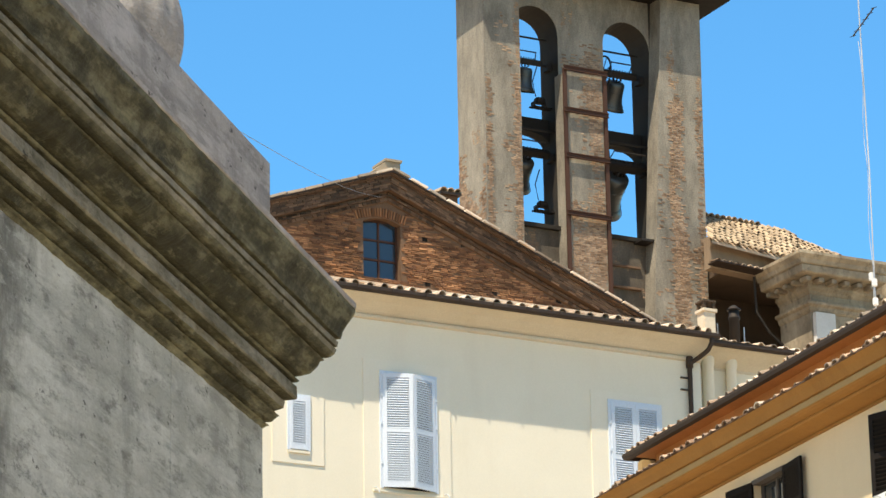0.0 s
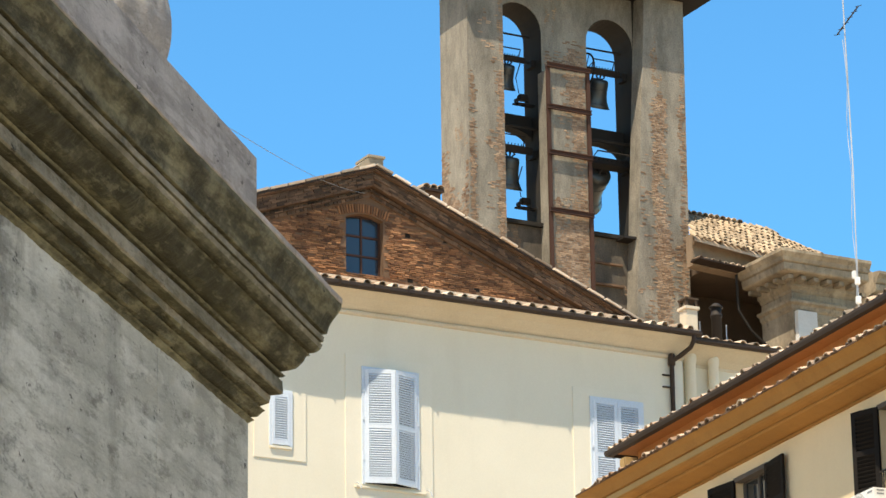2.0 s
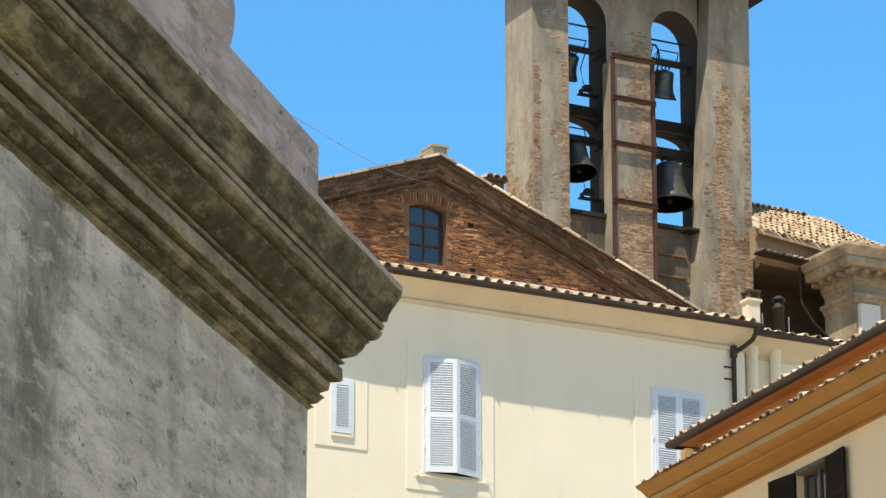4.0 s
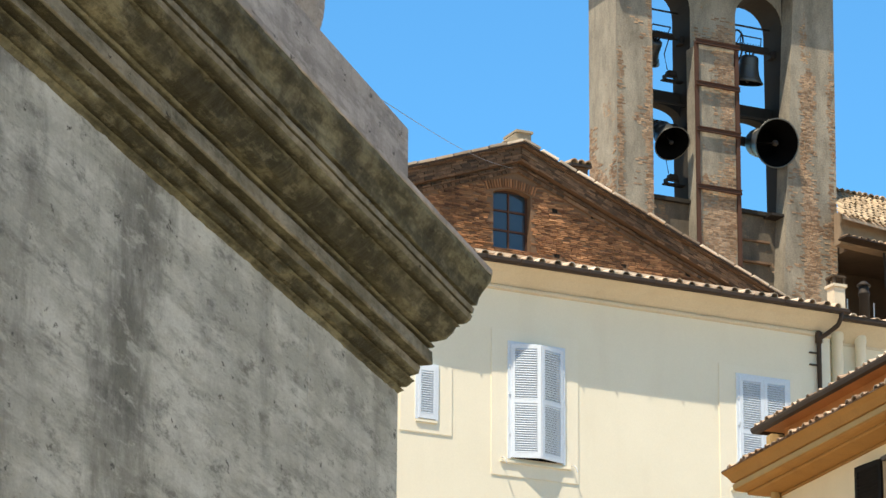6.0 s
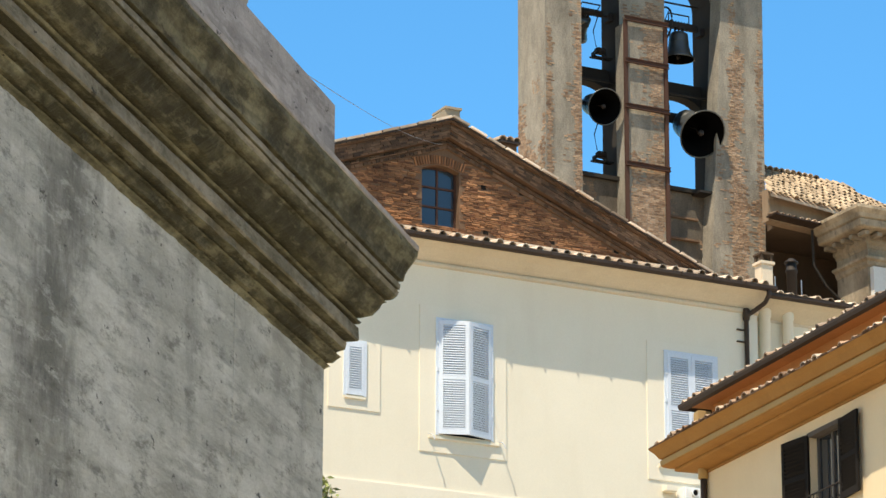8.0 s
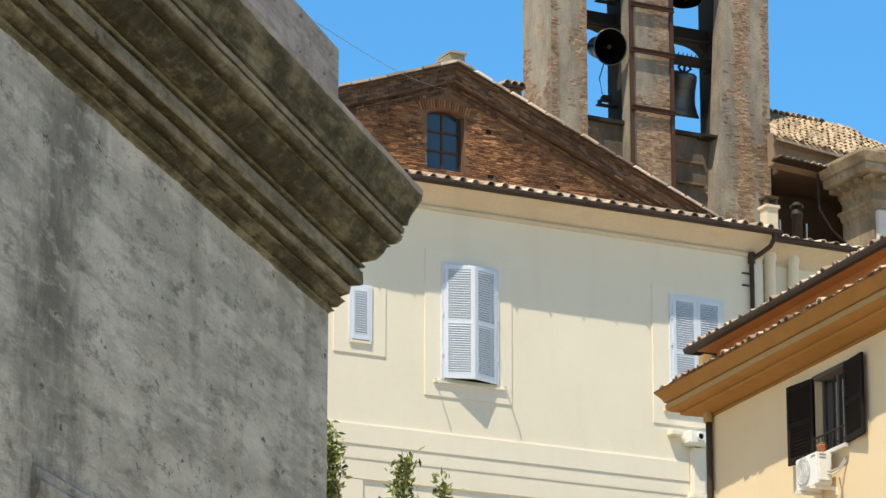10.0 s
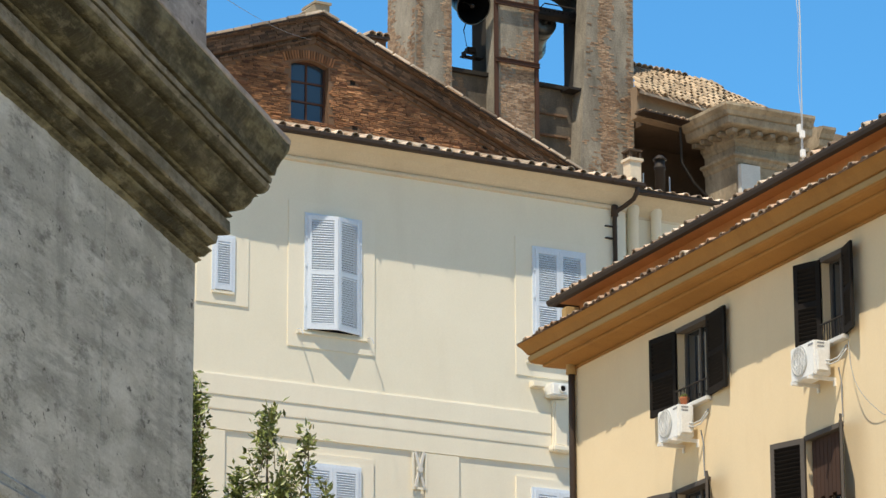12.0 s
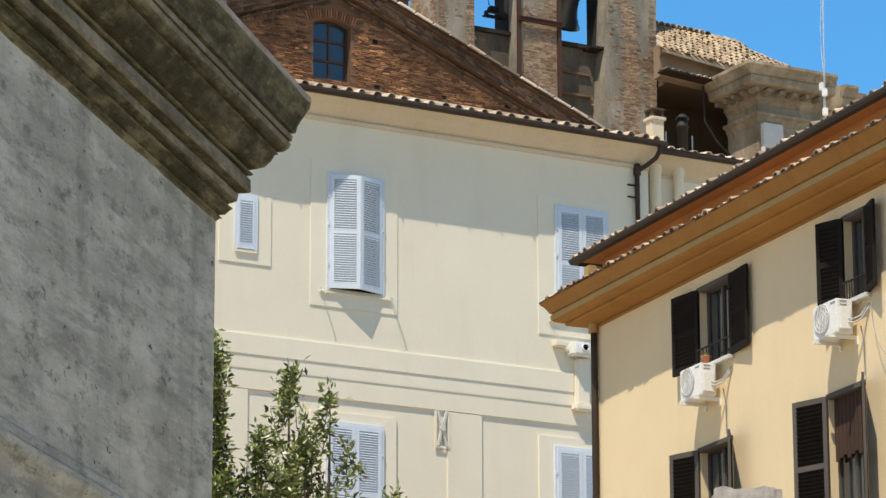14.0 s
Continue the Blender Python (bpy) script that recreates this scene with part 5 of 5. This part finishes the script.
def air_conditioner(u, z, m_label):
    a = thing("air_conditioner", YEL @ Matrix.Translation((u, -0.12, z)), m_label, "air conditioner", "outdoor units")
    w, d, h = 0.68, 0.27, 0.50
    part("casing", soft_box(0, w, -d, 0, 0, h, 0.018), WHITE, a)
    m = lathe(bmesh.new(), [(0.22, 0), (0.22, 0.014), (0.2, 0.014), (0.195, 0.004), (0.02, 0.004)], 28, pose(0.27, -d - 0.001, 0.27, 90))
    part("fan_ring", m, PALE_GREY, a, smooth=False)
    bm = bmesh.new()
    for k in range(9):
        x = -0.18 + 0.045 * k
        zz = math.sqrt(max(0.2 ** 2 - x * x, 0))
        box(bm, 0.27 + x - 0.004, 0.27 + x + 0.004, -d - 0.022, -d - 0.014, 0.27 - zz, 0.27 + zz)
    for r in (0.07, 0.13, 0.19):
        tube(bm, [(0.27 + r * math.cos(2 * math.pi * k / 20), -d - 0.02, 0.27 + r * math.sin(2 * math.pi * k / 20)) for k in range(21)], 0.004, 4)
    part("fan_grille", bm, WHITE, a)
    part("service_cover", soft_box(w, w + 0.05, -d + 0.03, -0.05, 0.05, 0.36, 0.012), WHITE, a)
    for zz in (0.40, 0.45):
        part("vent_slot", boxes((w - 0.002, w + 0.004, -d + 0.06, -0.1, zz, zz + 0.022)), GREY, a)
    part("maker_plate", boxes((0.52, 0.66, -d - 0.003, -d + 0.002, 0.43, 0.46)), GREY, a)
    for x in (0.1, w - 0.12):
        bm = boxes((x, x + 0.04, -d - 0.06, 0.12, -0.05, 0.0), (x, x + 0.04, 0.09, 0.12, -0.12, -0.05))
        part("wall_bracket", bm, WHITE, a)
    bm = bmesh.new()
    for k, s in enumerate((0.0, 0.05)):
        tube(bm, [(w + 0.03, -0.12, 0.16 + s), (w + 0.10, -0.06, 0.14 + s), (w + 0.17, 0.02, 0.18 + s), (w + 0.22, 0.07, 0.27 + s), (w + 0.28, 0.1, 0.34 + s)], 0.011, 8)
    part("pipework", bm, PALE_GREY, a, smooth=True)
    part("drain_hose", tube(bmesh.new(), [(w + 0.1, 0.06, 0.1), (w + 0.12, 0.09, -0.1), (w + 0.1, 0.1, -0.35), (w + 0.11, 0.1, -0.6)], 0.011, 6), GREY, a)
    return a


air_conditioner(3.80, 13.02, "white air conditioner unit bracketed below a window sill")
air_conditioner(7.98, 13.06, "white air conditioner unit bracketed on the yellow wall")


def flower_pot():
    p = thing("flower_pot", YEL @ Matrix.Translation((4.05, -0.05, 13.6)), "small terracotta pot on the window sill", "plant pot")
    part("pot", lathe(bmesh.new(), [(0.05, 0), (0.075, 0.11), (0.08, 0.11), (0.08, 0.13), (0.065, 0.13), (0.06, 0.1), (0.02, 0.09)], 14), POT, p, smooth=True)
    bm = bmesh.new()
    for k in range(40):
        a, b = random.uniform(0, 6.28), random.uniform(0.3, 1.3)
        box(bm, 0, 0.07, -0.012, 0.012, -0.002, 0.002, Matrix.Translation((0, 0, 0.12)) @ pose(0, 0, 0, 0, -math.degrees(b), math.degrees(a)))
    part("leaves", bm, LEAF, p)


flower_pot()


def loose_cable():
    c = thing("wall_cable", YEL, "thin slack cable on the yellow wall", "cable")
    pts = [(9.0 + 0.9 * f, -0.03 - 0.1 * math.sin(math.pi * f), 13.5 - 1.25 * f ** 0.6) for f in [k / 12 for k in range(13)]]
    pts += [(9.9 + 0.25 * k, -0.03, 12.25 - 0.03 * k) for k in range(1, 6)]
    part("wire", tube(bmesh.new(), pts, 0.005, 5), GREY, c)


loose_cable()


def antenna():
    a = thing("tv_antenna", YEL @ Matrix.Translation((6.05, 1.0, 16.6)), "tall thin television mast with small aerials", "antenna")
    part("mast", tube(bmesh.new(), [(0, 0, -0.2), (0.05, 0, 2.6), (0.0, 0, 5.6)], 0.012, 8), ZINC, a)
    part("lead", tube(bmesh.new(), [(0.02 + 0.035 * math.sin(k * 1.3), -0.03, 0.6 + k * 0.32) for k in range(14)], 0.006, 5), ZINC, a, "slack aerial lead")
    for z, s in ((0.80, 1), (0.92, -1), (0.50, 1)):
        part("junction_box", soft_box(0.04 * s - 0.035, 0.04 * s + 0.035, -0.05, 0.02, z, z + 0.12, 0.01), WHITE, a)
    bm = tube(bmesh.new(), [(-0.05, -0.1, 4.85), (0.12, 0.2, 5.3)], 0.012, 6)
    for k in range(6):
        f = k / 5
        x, y, z = -0.05 + 0.17 * f, -0.1 + 0.3 * f, 4.85 + 0.45 * f
        tube(bm, [(x - 0.09, y, z + 0.02), (x + 0.09, y, z - 0.02)], 0.006, 5)
    part("aerial", bm, IRON, a)


antenna()

# ---- overhead cable, shrubs, pillar ----


def overhead_cable():
    c = thing("overhead_cable", Matrix.Identity(4), "thin overhead cable from the gateway to the church", "cable")
    a = Vector((-2.09, 23.73, 10.3))
    b = PAL @ Vector((1.6, GY - 0.05, 25.12))
    pts = [a.lerp(b, k / 20) - Vector((0, 0, 0.12 * math.sin(math.pi * k / 20))) for k in range(21)]
    part("wire", tube(bmesh.new(), pts, 0.003, 5), GREY, c)


overhead_cable()


def bay_tree(x, y, height, spread, spires, leaves, seed, label):
    rng = random.Random(seed)
    t = thing("bay_tree", Matrix.Translation((x, y, 0)), label, "tree", "evergreen trees")
    bm = tube(bmesh.new(), [(0, 0, 0), (0.05, 0.02, height * 0.3), (0.02, 0.06, height * 0.55), (0.0, 0.0, height * 0.8)], [0.14, 0.11, 0.08, 0.04], 8)
    for sx, sy, top in spires:
        tube(bm, [(0, 0, height * 0.45), (sx * 0.6, sy * 0.6, height * 0.6), (sx, sy, top * 0.85), (sx * 1.02, sy, top - 0.1)], [0.06, 0.045, 0.025, 0.006], 6)
    part("trunk", bm, BARK, t)
    bm = bmesh.new()
    twigs = bmesh.new()
    for sx, sy, top in spires:
        n = leaves // len(spires)
        clumps = n // 26
        for c in range(clumps):
            f = rng.random() ** 1.0
            z = top - f * (top - height * 0.62)
            r = 0.04 + spread * f ** 0.9
            a = rng.uniform(0, 6.28)
            rr = r * math.sqrt(rng.random())
            cx, cy = sx + rr * math.cos(a), sy + rr * math.sin(a)
            lean = Vector((math.cos(a) * 0.9 * f + rng.gauss(0, 0.3), math.sin(a) * 0.9 * f, 0.8)).normalized()
            base = Vector((cx, cy, z))
            tube(twigs, [base - lean * 0.16, base + lean * 0.16], [0.006, 0.002], 4)
            for k in range(26):
                d = Vector((rng.gauss(0, 1), rng.gauss(0, 1), rng.gauss(0.45, 0.7))).normalized()
                o = base + lean * rng.uniform(-0.16, 0.18) + Vector((rng.gauss(0, 0.03), rng.gauss(0, 0.03), rng.gauss(0, 0.03)))
                ln, wd = rng.uniform(0.07, 0.13), rng.uniform(0.014, 0.022)
                side = d.cross(Vector((rng.gauss(0, 1), rng.gauss(0, 1), rng.gauss(0, 1)))).normalized() * wd
                up = d.cross(side).normalized() * wd * 0.35
                p = [o + d * 0.01, o + d * ln * 0.5 + side + up, o + d * ln, o + d * ln * 0.5 - side + up]
                v = [bm.verts.new(q) for q in p]
                bm.faces.new((v[0], v[1], v[2])), bm.faces.new((v[0], v[2], v[3]))
    part("branchwork", twigs, BARK, t, kind="stuff")
    me = bpy.data.meshes.new("crown")
    bm.to_mesh(me)
    bm.free()
    me.materials.append(LEAF)
    ob = new("crown", me)
    ob.parent = t
    tagged(ob, "dense glossy green leaves", kind="stuff")


bay_tree(-2.10, 35.0, 9.1, 0.95, [(0.28, 0, 9.40), (0.68, 0.1, 9.20), (0.0, 0.2, 8.85), (0.45, -0.2, 8.72), (-0.4, 0.2, 8.62)], 11500, 3, "dense evergreen bay tree with pointed shoots")
bay_tree(-2.66, 34.6, 9.6, 0.34, [(0.12, 0, 9.64), (-0.15, 0, 9.5), (0.1, 0.1, 9.15)], 8000, 5, "slender dark evergreen beside the gateway")
bay_tree(-0.80, 36.0, 8.1, 0.4, [(0.0, 0, 8.32), (-0.35, 0, 8.1)], 4000, 9, "low evergreen shoot in front of the palazzo")


def stone_pillar():
    p = thing("stone_pillar", pose(2.36, 30.0, 0), "weathered grey stone pillar with an uneven top", "pillar")
    bm = bmesh.new()
    bmesh.ops.create_cube(bm, size=1)
    bmesh.ops.subdivide_edges(bm, edges=bm.edges[:], cuts=12, use_grid_fill=True)
    for v in bm.verts:
        q = Vector((v.co.x * 0.58, v.co.y * 0.5, 3.65 + v.co.z * 7.24))
        k = noise.noise(q * 6) * 0.04 + noise.noise(q * 17) * 0.025
        v.co = q + Vector((k, k, k if v.co.z > 0.4 else 0))
    for v in bm.verts:
        v.co.z = max(v.co.z, 0)
    part("shaft", bm, STONE_TOP, p)


stone_pillar()

# ---- pieces of the roofs and the gable ----
me_tile = mesh_of("roof_tile", coppo(0.48, 0.085, 0.07), TILE_EAVE)
roof_pieces = thing("eave_tiles", PAL, "row of old half-round tiles along the palazzo eave", "roof tiles")
for k in range(72):
    u = -9.0 + k * 0.305
    off = 0.52 if u < 7.3 else 0.07
    piece("roof_tile", me_tile, pose(u + random.uniform(-0.03, 0.03), -off - 0.04 + random.uniform(-0.03, 0.03), 21.965 + random.uniform(-0.01, 0.012), 11 + random.uniform(-2, 2), 0, random.uniform(-5, 5)), roof_pieces)
me_flat = mesh_of("channel_tile", soft_box(-0.10, 0.10, 0, 0.45, -0.012, 0.012, 0.006), TILE)
for k in range(72):
    u = -8.85 + k * 0.305
    off = 0.54 if u < 7.3 else 0.1
    piece("channel_tile", me_flat, pose(u, -off, 21.965, 11, 0, 0), roof_pieces)


def gable_bricks():
    """Thin bricks laid in courses on the gable; some near the window are single pieces, the rest are joined."""
    rng = random.Random(11)
    sizes = (0.18, 0.15, 0.085)
    shapes = [mesh_of("brick", box(bmesh.new(), 0, w, 0, 0.04, 0, 0.032), BRICK) for w in sizes]
    joined = bmesh.new()
    single = 0
    z, row = 22.3, 0
    while z < 25.4:
        u = -3.6 + (0.1 if row % 2 else 0) + rng.uniform(-0.03, 0.03)
        while u < 8.6:
            k = rng.choice((0, 0, 1, 1, 2))
            w = sizes[k]
            inside = z + 0.04 < min(rake(u), rake(u + w)) - 0.55
            in_win = u + w > GWIN[0] - 0.005 and u < GWIN[1] + 0.005 and GWIN[2] - 0.02 < z < GWIN[3] + 0.36
            in_win = in_win or (u + w > GWIN[0] - 0.1 and u < GWIN[1] + 0.1 and GWIN[3] - 0.02 < z < GWIN[3] + 0.3)
            hole = any(abs(u + w / 2 - a) < 0.1 and abs(z - b) < 0.06 for a, b in HOLES)
            if inside and not in_win and not hole and rng.random() > 0.03:
                y = GY - 0.008 - rng.uniform(0, 0.022)
                m = pose(u, y, z + rng.uniform(-0.004, 0.004), rng.uniform(-4, 4), rng.uniform(-1.2, 1.2), rng.uniform(-3, 3))
                if single < 280 and 0.2 < u < 3.6 and 23.2 < z < 24.2 and rng.random() < 0.4:
                    piece("brick", shapes[k], m, church)
                    single += 1
                else:
                    box(joined, 0, w, 0, 0.04, 0, 0.032 * rng.uniform(0.8, 1.1), m)
            u += w + rng.uniform(0.008, 0.018)
        z += 0.0405
        row += 1
    # a flat arch of upright bricks over the window
    for k in range(19):
        f = k / 18
        x = GWIN[0] - 0.1 + (GWIN[1] - GWIN[0] + 0.2) * f
        zz = GWIN[3] + 0.02 + 0.11 * math.sin(math.pi * f)
        me = shapes[0]
        piece("brick", me, pose(x - 0.02, GY - 0.03, zz, 0, -90 + (f - 0.5) * 36, 0), church)
    ob = part("brickwork", joined, BRICK_ISLANDS, church, kind="stuff")


gable_bricks()


def tower_bricks():
    """Bricks that show where the render has come off the tower."""
    rng = random.Random(31)
    bm = bmesh.new()

    def bare(u, y, z):
        v = Vector((u * 1.1, y * 1.1, z * 0.45))
        return noise.noise(v) * 0.5 + noise.noise(v * 3.1) * 0.3 + noise.noise(Vector((u, y, z)) * 5.0) * 0.2

    def band(x, centre, half):
        return max(0.0, 1 - max(0.0, abs(x - centre) - half) / 0.12)

    def skin(side, at, a, b, z0, z1, want, keep=lambda s, z: True):
        z = z0
        while z < z1:
            x = a + rng.uniform(0.0, 0.1)
            while x < b - 0.06:
                w = min(rng.choice((0.14, 0.12, 0.07, 0.1)), b - x)
                c = (x + w / 2, at) if side == "front" else (at, x + w / 2)
                if keep(x, z) and keep(x + w, z) and bare(c[0], c[1], z) + rng.uniform(-0.16, 0.16) + want(x + w / 2, z) > 0.36:
                    d = rng.uniform(0.001, 0.013)
                    if side == "front":
                        box(bm, x, x + w, at - d, at + 0.01, z, z + 0.033)
                    else:
                        box(bm, at - d, at + 0.01, x, x + w, z, z + 0.033)
                x += w + rng.uniform(0.01, 0.025)
            z += 0.044

    F, W = 12.0, 12.5
    fade = lambda z, lo, hi: min(1.0, max(0.0, (hi - z) / (hi - lo)))
    skin("front", F, 9.0, 10.0, 24.5, 34.0, lambda x, z: fade(z, 31.6, 32.6) * (0.75 * band(x, 9.1, 0.06) + 0.65 * band(x, 9.92, 0.06)) + 0.35 * fade(z, 27, 31) - 0.05)
    skin("side", 9.0, 12.0, 13.4, 24.5, 31.5, lambda x, z: 0.62 * fade(z, 28.6, 31.2))
    skin("front", F, 11.30, 12.28, 24.5, 32.5, lambda x, z: 0.28 + 0.25 * band(x, 12.18, 0.12))
    right = lambda x, z: 13.50 + 0.058 * max(0.0, z - 25) < x < 15.12 + 0.01 * max(0.0, z - 25)
    skin("front", F, 13.5, 15.2, 24.5, 33.5, lambda x, z: fade(z, 31.4, 32.8) * (0.62 * band(x, 14.4, 0.14) + 0.68 * band(x, 15.08, 0.06)) + 0.18 * fade(z, 26, 31) - 0.02, right)
    skin("front", W, 10.05, 11.2, 26.5, 28.5, lambda x, z: 0.15)
    skin("front", W, 12.4, 13.9, 25.0, 28.5, lambda x, z: 0.2)
    skin("front", W, 11.4, 12.6, 32.65, 33.6, lambda x, z: 0.35 * fade(z, 32.9, 33.4))
    part("bare_bricks", bm, BRICK_TOWER, tower, "bare pinkish bricks where the render is lost", kind="stuff")
    for z, out in ((27.86, 0.07), (27.3, 0.12)):
        bm2 = soft_box(12.36, 13.5, W - out, W, z, z + 0.06, 0.012)
        part("ledge", bm2, BRICK_SOOT_SHADE, tower)


tower_bricks()


# ---- movement ----
def motions():
    for b, u, z, peak, period, swing in BELLS:
        walk(b, [(k / 10, PAL @ pose(u, 12.95, z, -swing * math.cos(2 * math.pi * (k / 10 - peak) / period))) for k in range(141)])


motions()
